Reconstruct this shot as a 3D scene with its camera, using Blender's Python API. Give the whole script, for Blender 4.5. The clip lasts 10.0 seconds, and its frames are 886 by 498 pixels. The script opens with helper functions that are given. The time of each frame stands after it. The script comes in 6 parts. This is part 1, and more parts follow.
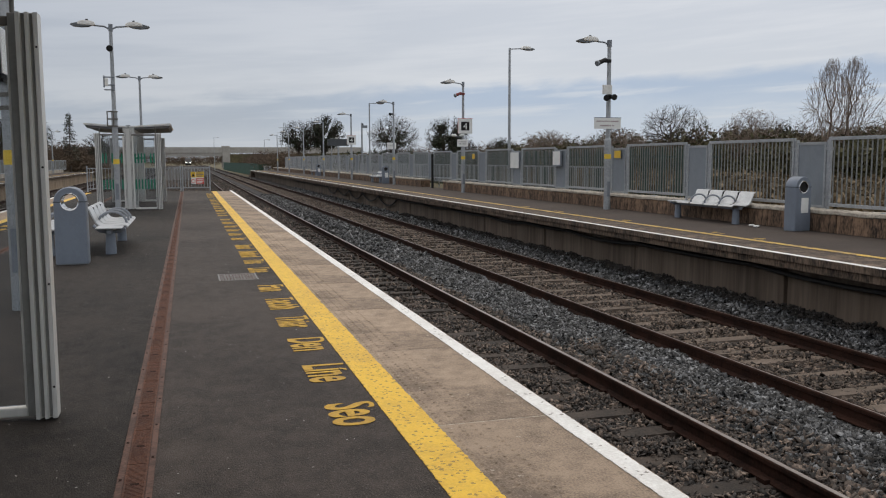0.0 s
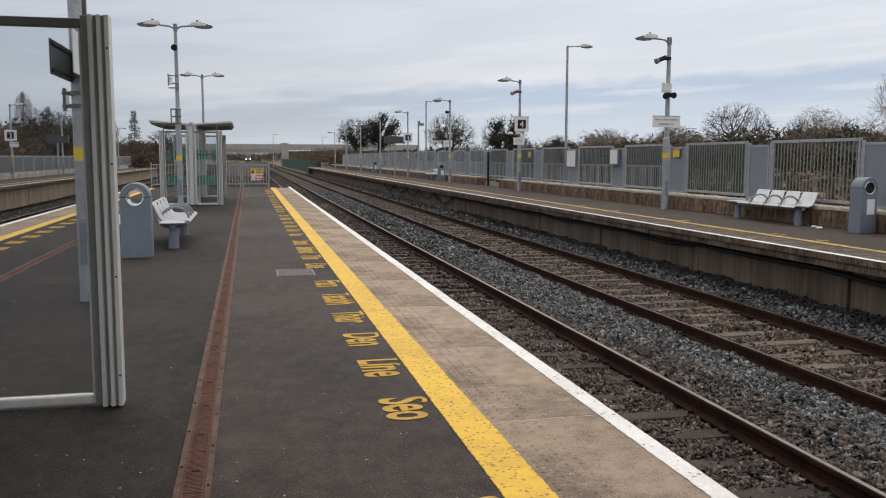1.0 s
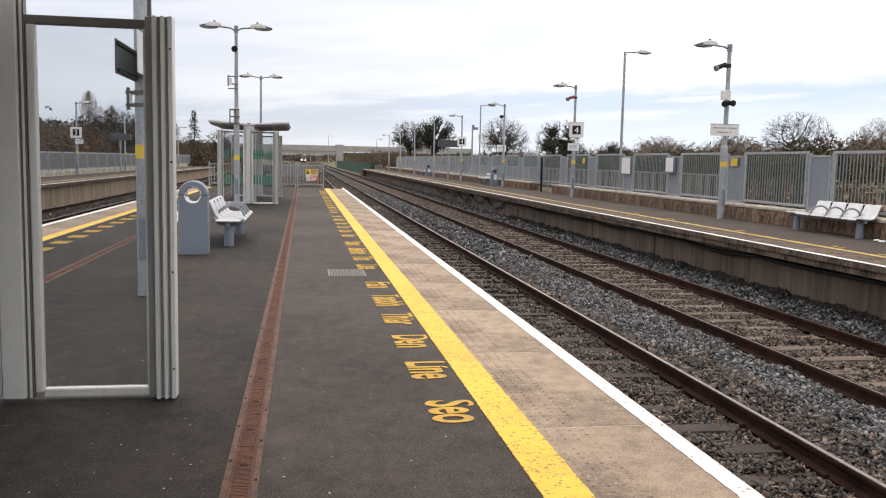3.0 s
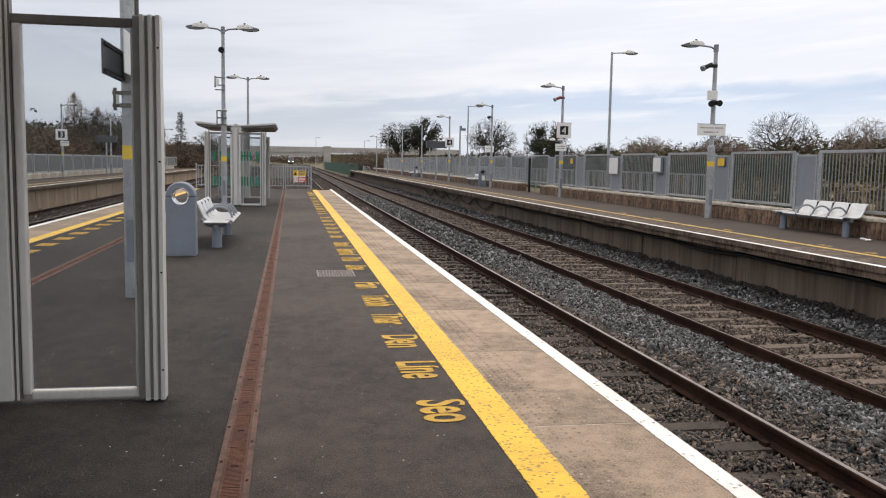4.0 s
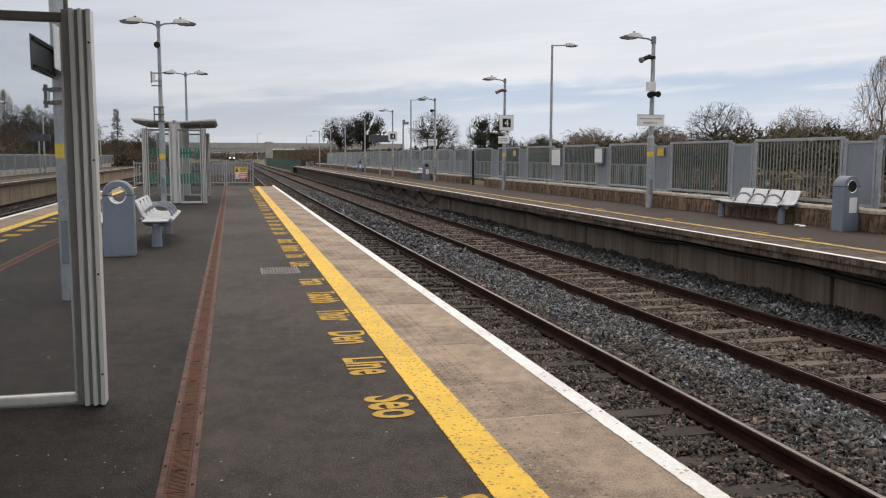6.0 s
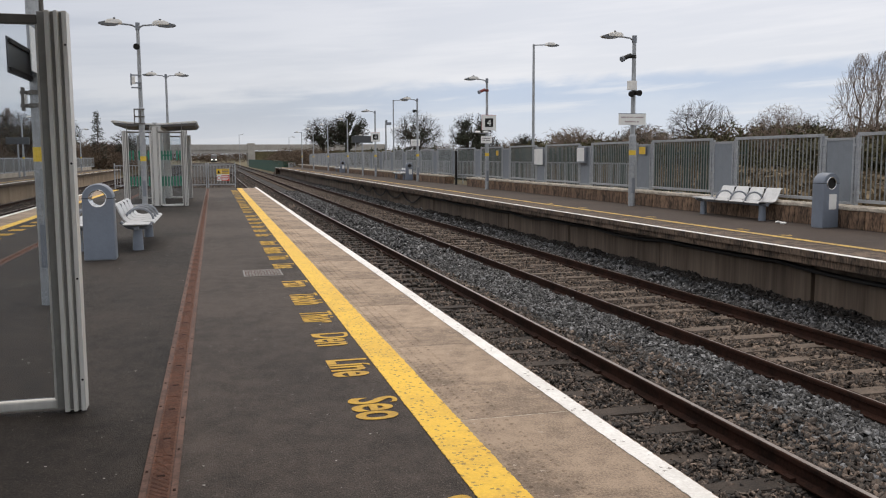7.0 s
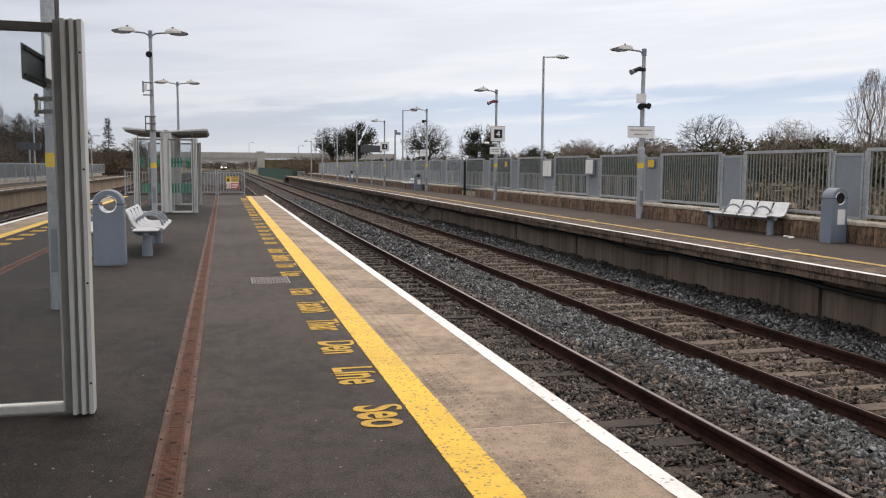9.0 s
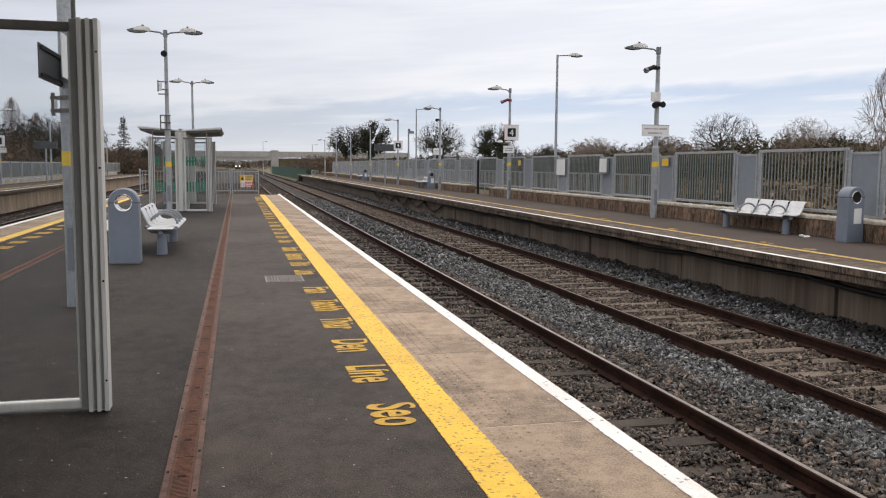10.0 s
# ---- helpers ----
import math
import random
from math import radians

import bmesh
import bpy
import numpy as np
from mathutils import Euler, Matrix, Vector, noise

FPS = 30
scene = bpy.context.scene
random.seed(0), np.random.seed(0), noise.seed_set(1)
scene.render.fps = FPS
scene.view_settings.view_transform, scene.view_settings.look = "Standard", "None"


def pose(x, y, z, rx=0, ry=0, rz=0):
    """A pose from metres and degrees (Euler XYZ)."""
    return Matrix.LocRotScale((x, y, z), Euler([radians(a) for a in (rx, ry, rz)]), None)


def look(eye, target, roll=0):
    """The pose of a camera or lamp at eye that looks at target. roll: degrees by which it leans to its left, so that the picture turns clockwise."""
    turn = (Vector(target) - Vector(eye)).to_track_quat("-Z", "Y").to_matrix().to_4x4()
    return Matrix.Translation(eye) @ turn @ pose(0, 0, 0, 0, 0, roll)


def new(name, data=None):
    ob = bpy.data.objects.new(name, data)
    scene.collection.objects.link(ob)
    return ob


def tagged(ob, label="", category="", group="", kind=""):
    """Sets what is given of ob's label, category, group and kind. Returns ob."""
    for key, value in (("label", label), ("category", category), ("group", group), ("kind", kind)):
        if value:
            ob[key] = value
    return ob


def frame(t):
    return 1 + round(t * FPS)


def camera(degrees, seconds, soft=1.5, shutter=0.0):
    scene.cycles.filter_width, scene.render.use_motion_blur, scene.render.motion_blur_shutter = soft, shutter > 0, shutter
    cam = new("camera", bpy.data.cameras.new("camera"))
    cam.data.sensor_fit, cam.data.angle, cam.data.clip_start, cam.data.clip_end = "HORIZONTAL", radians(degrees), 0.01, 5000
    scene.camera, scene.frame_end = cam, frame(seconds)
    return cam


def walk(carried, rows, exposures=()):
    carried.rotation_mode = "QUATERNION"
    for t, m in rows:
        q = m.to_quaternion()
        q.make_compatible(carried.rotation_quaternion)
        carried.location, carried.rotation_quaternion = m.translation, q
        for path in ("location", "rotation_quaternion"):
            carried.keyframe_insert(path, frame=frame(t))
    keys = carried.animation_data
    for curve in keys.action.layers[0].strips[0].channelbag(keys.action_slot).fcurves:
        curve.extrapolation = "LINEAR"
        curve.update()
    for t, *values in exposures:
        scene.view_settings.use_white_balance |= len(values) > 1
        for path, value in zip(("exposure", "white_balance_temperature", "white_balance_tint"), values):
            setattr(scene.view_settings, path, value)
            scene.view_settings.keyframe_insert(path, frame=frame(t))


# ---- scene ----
cam = camera(55.0, 10.0, soft=1.15)
PATH = [
    (0, (0.006, 0.082, 1.352), (0.575, 1.988, 1.143), -0.2),
    (0.5, (0.0, 0.054, 1.353), (0.496, 1.98, 1.143), -0.2),
    (1, (-0.002, 0.038, 1.358), (0.442, 1.976, 1.144), 0.1),
    (1.5, (-0.008, 0.0, 1.353), (0.354, 1.955, 1.14), 0.7),
    (2, (-0.005, 0.005, 1.356), (0.326, 1.966, 1.144), 1.1),
    (2.5, (0.001, 0.016, 1.362), (0.324, 1.978, 1.153), 1.2),
    (4, (-0.011, 0.04, 1.344), (0.343, 1.998, 1.141), 1.0),
    (4.5, (-0.021, 0.037, 1.346), (0.358, 1.99, 1.142), 0.7),
    (5, (-0.019, 0.047, 1.341), (0.392, 1.994, 1.134), 0.5),
    (5.5, (-0.013, 0.057, 1.342), (0.433, 1.995, 1.129), 0.4),
    (7, (0.007, 0.069, 1.346), (0.522, 1.989, 1.13), -0.3),
    (7.5, (0.0, 0.052, 1.345), (0.517, 1.972, 1.132), -0.3),
    (8, (-0.002, 0.045, 1.346), (0.516, 1.966, 1.141), -0.1),
    (8.5, (0.002, 0.037, 1.349), (0.51, 1.961, 1.148), 0.1),
    (9, (0.004, 0.033, 1.346), (0.502, 1.96, 1.154), 0.4),
    (9.5, (0.008, 0.036, 1.348), (0.489, 1.968, 1.155), 0.4),
    (10, (0.002, 0.035, 1.344), (0.47, 1.97, 1.149), 0.4),
]
EXPOSURES = [(0, -0.14, 6350, 10), (1.0, 0.07, 6420, 11), (1.5, 0.46, 6560, 12), (2.0, 0.60, 6600, 12.5), (2.5, 0.67, 6600, 12.5), (4.0, 0.38, 6560, 12.5), (4.5, 0.34, 6560, 12), (5.5, 0.19, 6520, 12), (7.0, 0.14, 6520, 12), (7.5, 0.18, 6520, 12), (10, 0.33, 6550, 12.5)]
walk(cam, [(t, look(e, g, r)) for t, e, g, r in PATH], EXPOSURES)

# ---- world and sun ----
SUN_ELEVATION, SUN_AZIMUTH = radians(70), radians(20)  # azimuth from +y towards +x


def build_world():
    w = bpy.data.worlds.new("sky")
    scene.world = w
    w.use_nodes = True
    nt = w.node_tree
    nt.nodes.clear()
    out = nt.nodes.new("ShaderNodeOutputWorld")
    sky = nt.nodes.new("ShaderNodeTexSky")
    sky.sky_type = "NISHITA"
    sky.sun_disc = False
    sky.sun_elevation, sky.sun_rotation = SUN_ELEVATION, SUN_AZIMUTH
    clear = nt.nodes.new("ShaderNodeBackground")
    clear.inputs[1].default_value = 0.09
    nt.links.new(sky.outputs[0], clear.inputs[0])
    # a layer of streaky cloud on a plane overhead
    tc = nt.nodes.new("ShaderNodeTexCoord")
    sep = nt.nodes.new("ShaderNodeSeparateXYZ")
    nt.links.new(tc.outputs["Generated"], sep.inputs[0])

    def mathn(op, a, b=None, c=None):
        n = nt.nodes.new("ShaderNodeMath")
        n.operation = op
        for i, v in enumerate((a, b, c)):
            if v is None:
                continue
            if isinstance(v, (int, float)):
                n.inputs[i].default_value = v
            else:
                nt.links.new(v, n.inputs[i])
        return n.outputs[0]

    zz = mathn("MAXIMUM", sep.outputs[2], 0.0)
    den = mathn("ADD", zz, 0.10)
    px, py = mathn("DIVIDE", sep.outputs[0], den), mathn("DIVIDE", sep.outputs[1], den)
    comb = nt.nodes.new("ShaderNodeCombineXYZ")
    nt.links.new(px, comb.inputs[0])
    nt.links.new(py, comb.inputs[1])

    def cloud_noise(scale, detail, rough, offset):
        mp = nt.nodes.new("ShaderNodeMapping")
        mp.inputs["Scale"].default_value = (scale, scale * 1.15, 1)
        mp.inputs["Location"].default_value = offset
        mp.inputs["Rotation"].default_value = (0, 0, radians(-24))
        nt.links.new(comb.outputs[0], mp.inputs[0])
        n = nt.nodes.new("ShaderNodeTexNoise")
        n.inputs["Scale"].default_value = 1.0
        n.inputs["Detail"].default_value = detail
        n.inputs["Roughness"].default_value = rough
        n.inputs["Distortion"].default_value = 0.35
        nt.links.new(mp.outputs[0], n.inputs["Vector"])
        return n.outputs[0]

    def ramp(v, stops):
        n = nt.nodes.new("ShaderNodeValToRGB")
        nt.links.new(v, n.inputs[0])
        els = n.color_ramp.elements
        while len(els) < len(stops):
            els.new(0.5)
        for e, (p, c) in zip(els, stops):
            e.position, e.color = p, (*c, 1)
        return n.outputs[0]

    big = cloud_noise(0.42, 5, 0.5, (3.1, 1.7, 0))
    fine = cloud_noise(1.3, 8, 0.55, (7.7, 4.2, 0))
    mixv = mathn("ADD", mathn("MULTIPLY", big, 0.7), mathn("MULTIPLY", fine, 0.3))
    overhead = ramp(mixv, [(0.38, (0.74, 0.78, 0.88)), (0.45, (1.02, 1.03, 1.06)), (0.51, (1.31, 1.28, 1.22)), (0.58, (1.50, 1.44, 1.34))])

    def mixc(fac, a, b):
        n = nt.nodes.new("ShaderNodeMix")
        n.data_type = "RGBA"
        for i, v in ((0, fac), (6, a), (7, b)):
            if isinstance(v, tuple):
                n.inputs[i].default_value = (*v, 1)
            else:
                nt.links.new(v, n.inputs[i])
        return n.outputs[2]

    def span(v, lo, hi, to0=0.0, to1=1.0):
        n = nt.nodes.new("ShaderNodeMapRange")
        n.interpolation_type = "SMOOTHSTEP"
        nt.links.new(v, n.inputs[0])
        for i, x in enumerate((lo, hi, to0, to1)):
            n.inputs[i + 1].default_value = x
        return n.outputs[0]

    # low sky: a grey-white deck with a sloping under-edge, paler blue air beneath it
    az = mathn("ARCTAN2", sep.outputs[0], sep.outputs[1])

    def streaks(across, up, detail, offset):
        cv = nt.nodes.new("ShaderNodeCombineXYZ")
        nt.links.new(mathn("MULTIPLY", az, across), cv.inputs[0])
        nt.links.new(mathn("MULTIPLY_ADD", az, -up * 0.06, mathn("MULTIPLY", sep.outputs[2], up)), cv.inputs[1])
        cv.inputs[2].default_value = offset
        n = nt.nodes.new("ShaderNodeTexNoise")
        n.inputs["Scale"].default_value, n.inputs["Detail"].default_value, n.inputs["Roughness"].default_value = 1.0, detail, 0.55
        n.inputs["Distortion"].default_value = 0.25
        nt.links.new(cv.outputs[0], n.inputs["Vector"])
        return n.outputs[0]

    soft, wisp, edge = streaks(2.6, 22, 4, 1.3), streaks(6, 75, 7, 4.6), streaks(9, 26, 6, 8.1)
    under = mathn("ADD", mathn("MULTIPLY_ADD", az, 0.050, 0.069), mathn("MULTIPLY_ADD", edge, 0.060, -0.030))
    depth = mathn("SUBTRACT", under, zz)
    below = span(depth, -0.008, 0.014)
    side = span(az, -0.30, 0.50)
    deck = mixc(side, (0.66, 0.685, 0.735), (0.93, 0.935, 0.96))
    deck = mixc(span(mathn("MULTIPLY_ADD", soft, 0.6, mathn("MULTIPLY", wisp, 0.4)), 0.40, 0.62), mixc(side, (0.57, 0.60, 0.66), (0.82, 0.84, 0.885)), deck)
    air = mixc(span(az, 0.02, 0.36), (0.52, 0.57, 0.655), (0.56, 0.655, 0.81))
    pale = mixc(side, (0.60, 0.64, 0.70), (0.76, 0.82, 0.90))
    air = mixc(mathn("MULTIPLY", span(depth, 0.01, 0.06), 0.75), air, pale)
    air = mixc(mathn("MULTIPLY", span(wisp, 0.50, 0.70), 0.7), air, mixc(side, (0.64, 0.67, 0.72), (0.86, 0.885, 0.93)))
    low = mixc(below, deck, air)
    low = mixc(span(zz, 0.0, 0.028), pale, low)
    mul = nt.nodes.new("ShaderNodeMix")
    mul.data_type = "RGBA"
    nt.links.new(span(zz, 0.20, 0.42), mul.inputs[0])
    nt.links.new(low, mul.inputs[6])
    nt.links.new(overhead, mul.inputs[7])
    cloud = nt.nodes.new("ShaderNodeBackground")
    cloud.inputs[1].default_value = 0.88
    nt.links.new(mul.outputs[2], cloud.inputs[0])
    mix = nt.nodes.new("ShaderNodeMixShader")
    mix.inputs[0].default_value = 0.86
    nt.links.new(clear.outputs[0], mix.inputs[1])
    nt.links.new(cloud.outputs[0], mix.inputs[2])
    nt.links.new(mix.outputs[0], out.inputs[0])


build_world()
sun = new("sun", bpy.data.lights.new("sun", "SUN"))
sun.data.energy, sun.data.angle, sun.data.color = 0.85, radians(40), (1.0, 0.88, 0.72)
far_sun = Vector((math.sin(SUN_AZIMUTH) * math.cos(SUN_ELEVATION), math.cos(SUN_AZIMUTH) * math.cos(SUN_ELEVATION), math.sin(SUN_ELEVATION)))
sun.matrix_basis = look(far_sun * 100, (0, 0, 0))


# ---- materials ----
def surface(name, col, dark=None, rough=0.8, metal=0.0, patch=0.6, grain=40.0, mixing=0.6, bump=0.25, bump_scale=60.0,
            stretch=(1, 1, 1), speck=None, island=0.0, per_object=0.0, alpha_glass=False, rough_var=0.1, spec=0.5, skew=1.0):
    """A painted or mineral surface: two noises between col and dark, an optional speckle, relief, and a tint by island or by object."""
    m = bpy.data.materials.new(name)
    m.use_nodes = True
    nt = m.node_tree
    b = nt.nodes["Principled BSDF"]
    dark = dark or tuple(c * 0.65 for c in col)
    tc = nt.nodes.new("ShaderNodeTexCoord")
    mp = nt.nodes.new("ShaderNodeMapping")
    mp.inputs["Scale"].default_value = stretch
    nt.links.new(tc.outputs["Object"], mp.inputs[0])

    def nz(scale, detail=4, rough_=0.6):
        n = nt.nodes.new("ShaderNodeTexNoise")
        n.inputs["Scale"].default_value, n.inputs["Detail"].default_value, n.inputs["Roughness"].default_value = scale, detail, rough_
        nt.links.new(mp.outputs[0], n.inputs["Vector"])
        return n.outputs[0]

    def m2(op, a, b_):
        n = nt.nodes.new("ShaderNodeMath")
        n.operation = op
        for i, v in enumerate((a, b_)):
            if isinstance(v, (int, float)):
                n.inputs[i].default_value = v
            else:
                nt.links.new(v, n.inputs[i])
        return n.outputs[0]

    def blend(kind, fac, a, c):
        n = nt.nodes.new("ShaderNodeMix")
        n.data_type, n.blend_type = "RGBA", kind
        for i, v in ((0, fac), (6, a), (7, c)):
            if isinstance(v, (int, float)):
                n.inputs[i].default_value = v
            elif isinstance(v, tuple):
                n.inputs[i].default_value = (*v, 1)
            else:
                nt.links.new(v, n.inputs[i])
        return n.outputs[2]

    large, small, middle = nz(patch), nz(grain, 3), nz((patch * grain) ** 0.5, 5, 0.7)
    fac = m2("ADD", m2("ADD", m2("MULTIPLY", large, 0.40), m2("MULTIPLY", small, 0.32)), m2("MULTIPLY", middle, 0.28))
    sharp = nt.nodes.new("ShaderNodeMapRange")
    sharp.inputs[1].default_value, sharp.inputs[2].default_value = 0.43, 0.57
    nt.links.new(fac, sharp.inputs[0])
    out = blend("MIX", m2("MULTIPLY", sharp.outputs[0], mixing), col, dark)
    if speck:
        vor = nt.nodes.new("ShaderNodeTexVoronoi")
        vor.inputs["Scale"].default_value = speck[1]
        warp = nt.nodes.new("ShaderNodeTexNoise")
        warp.inputs["Scale"].default_value, warp.inputs["Detail"].default_value = speck[1] * 1.9, 3
        nt.links.new(mp.outputs[0], warp.inputs["Vector"])
        push = nt.nodes.new("ShaderNodeVectorMath")
        push.operation = "MULTIPLY_ADD"
        push.inputs[1].default_value = (1.3 / speck[1], 1.3 / speck[1], 0.0)
        nt.links.new(warp.outputs["Color"], push.inputs[0])
        nt.links.new(mp.outputs[0], push.inputs[2])
        nt.links.new(push.outputs[0], vor.inputs["Vector"])
        hue = nt.nodes.new("ShaderNodeSeparateColor")
        nt.links.new(vor.outputs["Color"], hue.inputs[0])
        few = m2("GREATER_THAN", hue.outputs[0], 1 - (speck[3] if len(speck) > 3 else 0.3))
        less = m2("MULTIPLY", m2("LESS_THAN", vor.outputs["Distance"], speck[2]), few)
        out = blend("MIX", m2("MULTIPLY", less, 0.8), out, speck[0])
    if island:
        geo = nt.nodes.new("ShaderNodeNewGeometry")
        val = m2("ADD", m2("MULTIPLY", m2("POWER", geo.outputs["Random Per Island"], skew), 2 * island * (0.5 + skew / 2)), 1 - island)
        hsv = nt.nodes.new("ShaderNodeHueSaturation")
        nt.links.new(out, hsv.inputs["Color"])
        nt.links.new(val, hsv.inputs["Value"])
        out = hsv.outputs[0]
    if per_object:
        info = nt.nodes.new("ShaderNodeObjectInfo")
        val = m2("ADD", m2("MULTIPLY", info.outputs["Random"], 2 * per_object), 1 - per_object)
        hsv = nt.nodes.new("ShaderNodeHueSaturation")
        nt.links.new(out, hsv.inputs["Color"])
        nt.links.new(val, hsv.inputs["Value"])
        out = hsv.outputs[0]
    nt.links.new(out, b.inputs["Base Color"])
    b.inputs["Metallic"].default_value = metal
    b.inputs["Specular IOR Level"].default_value = spec
    nt.links.new(m2("ADD", m2("MULTIPLY", small, rough_var), rough - rough_var / 2), b.inputs["Roughness"])
    if bump:
        bn = nt.nodes.new("ShaderNodeBump")
        bn.inputs["Strength"].default_value, bn.inputs["Distance"].default_value = bump, 0.01
        nt.links.new(nz(bump_scale, 4), bn.inputs["Height"])
        nt.links.new(bn.outputs[0], b.inputs["Normal"])
    return m


def glass_material(name, tint):
    """A thin clear pane: mostly clear, with a mirror share that grows at grazing angles."""
    m = bpy.data.materials.new(name)
    m.use_nodes = True
    nt = m.node_tree
    nt.nodes.clear()
    out = nt.nodes.new("ShaderNodeOutputMaterial")
    tr, gl, mx = nt.nodes.new("ShaderNodeBsdfTransparent"), nt.nodes.new("ShaderNodeBsdfGlossy"), nt.nodes.new("ShaderNodeMixShader")
    fr = nt.nodes.new("ShaderNodeFresnel")
    fr.inputs[0].default_value = 1.45
    tr.inputs[0].default_value = (*tint, 1)
    gl.inputs["Roughness"].default_value = 0.03
    nt.links.new(fr.outputs[0], mx.inputs[0])
    nt.links.new(tr.outputs[0], mx.inputs[1])
    nt.links.new(gl.outputs[0], mx.inputs[2])
    nt.links.new(mx.outputs[0], out.inputs[0])
    return m


TARMAC = surface("tarmac", (0.086, 0.068, 0.058), (0.028, 0.0225, 0.0195), rough=0.7, patch=0.38, grain=120, mixing=0.95, bump=0.9, bump_scale=130, spec=0.2, stretch=(1, 0.7, 1), speck=((0.125, 0.104, 0.089), 120.0, 0.42, 0.13))
TARMAC_SHADED = surface("shaded_tarmac", (0.043, 0.0342, 0.0283), (0.0078, 0.0064, 0.0056), rough=0.72, patch=0.42, grain=120, mixing=0.95, bump=0.9, bump_scale=130, spec=0.2, stretch=(1, 0.7, 1), speck=((0.090, 0.075, 0.065), 120.0, 0.42, 0.12))
TARMAC_FAR = surface("worn_tarmac", (0.060, 0.041, 0.031), (0.022, 0.0155, 0.0122), rough=0.9, patch=0.5, grain=60, bump=0.3)
COPING = surface("coping_concrete", (0.40, 0.30, 0.215), (0.15, 0.11, 0.08), rough=0.85, patch=0.9, grain=90, mixing=0.95, bump=0.6, bump_scale=100, per_object=0.16, speck=((0.5, 0.42, 0.34), 22.0, 0.16, 0.1))
CONCRETE = surface("concrete", (0.147, 0.115, 0.09), (0.04, 0.030, 0.023), rough=0.9, patch=0.9, grain=9, mixing=0.85, bump=0.3, stretch=(1, 1, 0.3), per_object=0.1)
PANEL_DRIPS = surface("drip_stained_panel", (0.150, 0.114, 0.086), (0.060, 0.043, 0.032), rough=0.9, patch=0.5, grain=5, mixing=0.9, bump=0.25, stretch=(1, 1.6, 0.10), per_object=0.1)
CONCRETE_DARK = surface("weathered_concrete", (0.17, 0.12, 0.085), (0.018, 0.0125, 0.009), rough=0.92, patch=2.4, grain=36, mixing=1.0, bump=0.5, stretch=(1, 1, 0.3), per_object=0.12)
WALL_STAINED = surface("stained_wall_concrete", (0.24, 0.152, 0.097), (0.020, 0.0127, 0.0088), rough=0.92, patch=1.8, grain=30, mixing=1.0, bump=0.5, stretch=(1, 1, 0.35), per_object=0.15)
CONCRETE_PALE = surface("pale_concrete", (0.58, 0.52, 0.44), (0.22, 0.19, 0.15), rough=0.9, patch=2.0, grain=30, mixing=0.8, bump=0.4)
BRIDGE = surface("bridge_concrete", (0.42, 0.40, 0.37), (0.33, 0.31, 0.28), rough=0.9, patch=0.25, grain=2.5, mixing=0.8, bump=0.1)
CONCRETE_TAN = surface("tan_concrete", (0.40, 0.30, 0.205), (0.17, 0.12, 0.08), rough=0.9, patch=1.1, grain=25, mixing=0.8, bump=0.3, stretch=(1, 1, 0.3), per_object=0.1)
YELLOW = surface("yellow_line_paint", (0.84, 0.52, 0.035), (0.55, 0.31, 0.035), rough=0.6, patch=1.5, grain=60, mixing=0.6, bump=0.3, bump_scale=120, speck=((0.24, 0.14, 0.04), 40.0, 0.36, 0.42))
YELLOW_FADED = surface("faded_yellow_paint", (0.70, 0.45, 0.07), (0.30, 0.20, 0.08), rough=0.7, patch=2.5, grain=60, mixing=0.9, bump=0.2, speck=((0.16, 0.11, 0.06), 9.0, 0.45, 0.25))
LETTER_YELLOW = surface("letter_yellow_paint", (0.62, 0.365, 0.028), (0.33, 0.195, 0.035), rough=0.7, patch=4, grain=90, mixing=0.7, bump=0.3, bump_scale=150)
WHITE_LINE = surface("white_line_paint", (0.88, 0.87, 0.84), (0.58, 0.55, 0.51), rough=0.6, patch=1.5, grain=60, mixing=0.6, bump=0.25, speck=((0.16, 0.13, 0.105), 34.0, 0.32, 0.16))
RUST = surface("rusty_iron", (0.155, 0.062, 0.034), (0.065, 0.026, 0.015), rough=0.85, patch=3, grain=80, mixing=0.9, bump=0.4, bump_scale=120)
RUST_FRAME = surface("rusty_steel_edge", (0.135, 0.068, 0.047), (0.055, 0.027, 0.019), rough=0.75, metal=0.1, patch=4, grain=60, mixing=0.9)
RAIL_SIDE = surface("rail_rust", (0.040, 0.0175, 0.0115), (0.014, 0.0075, 0.0055), spec=0.15, rough=0.92, patch=2, grain=50, mixing=0.9, bump=0.3)
RAIL_TOP = surface("polished_rail_steel", (0.34, 0.3, 0.27), (0.18, 0.14, 0.12), rough=0.4, metal=1.0, patch=3, grain=30, mixing=0.6, bump=0.05)
SLEEPER_DARK = surface("oil_stained_sleeper", (0.062, 0.046, 0.035), (0.020, 0.015, 0.0115), rough=0.9, patch=3, grain=40, mixing=0.9, bump=0.4, per_object=0.25)
SLEEPER_PALE = surface("grey_concrete_sleeper", (0.165, 0.126, 0.098), (0.075, 0.056, 0.042), rough=0.9, patch=3, grain=40, mixing=0.8, bump=0.4, per_object=0.15)
BALLAST_BLUE = surface("blue_grey_ballast", (0.135, 0.137, 0.141), (0.013, 0.0118, 0.0108), spec=0.35, rough=0.6, patch=8, grain=60, mixing=0.9, bump=0.2, island=0.8, skew=2.4)
BALLAST_BROWN = surface("oil_brown_ballast", (0.112, 0.083, 0.064), (0.015, 0.0105, 0.0083), rough=0.65, patch=6, grain=60, mixing=0.9, bump=0.2, island=0.8, skew=2.2)
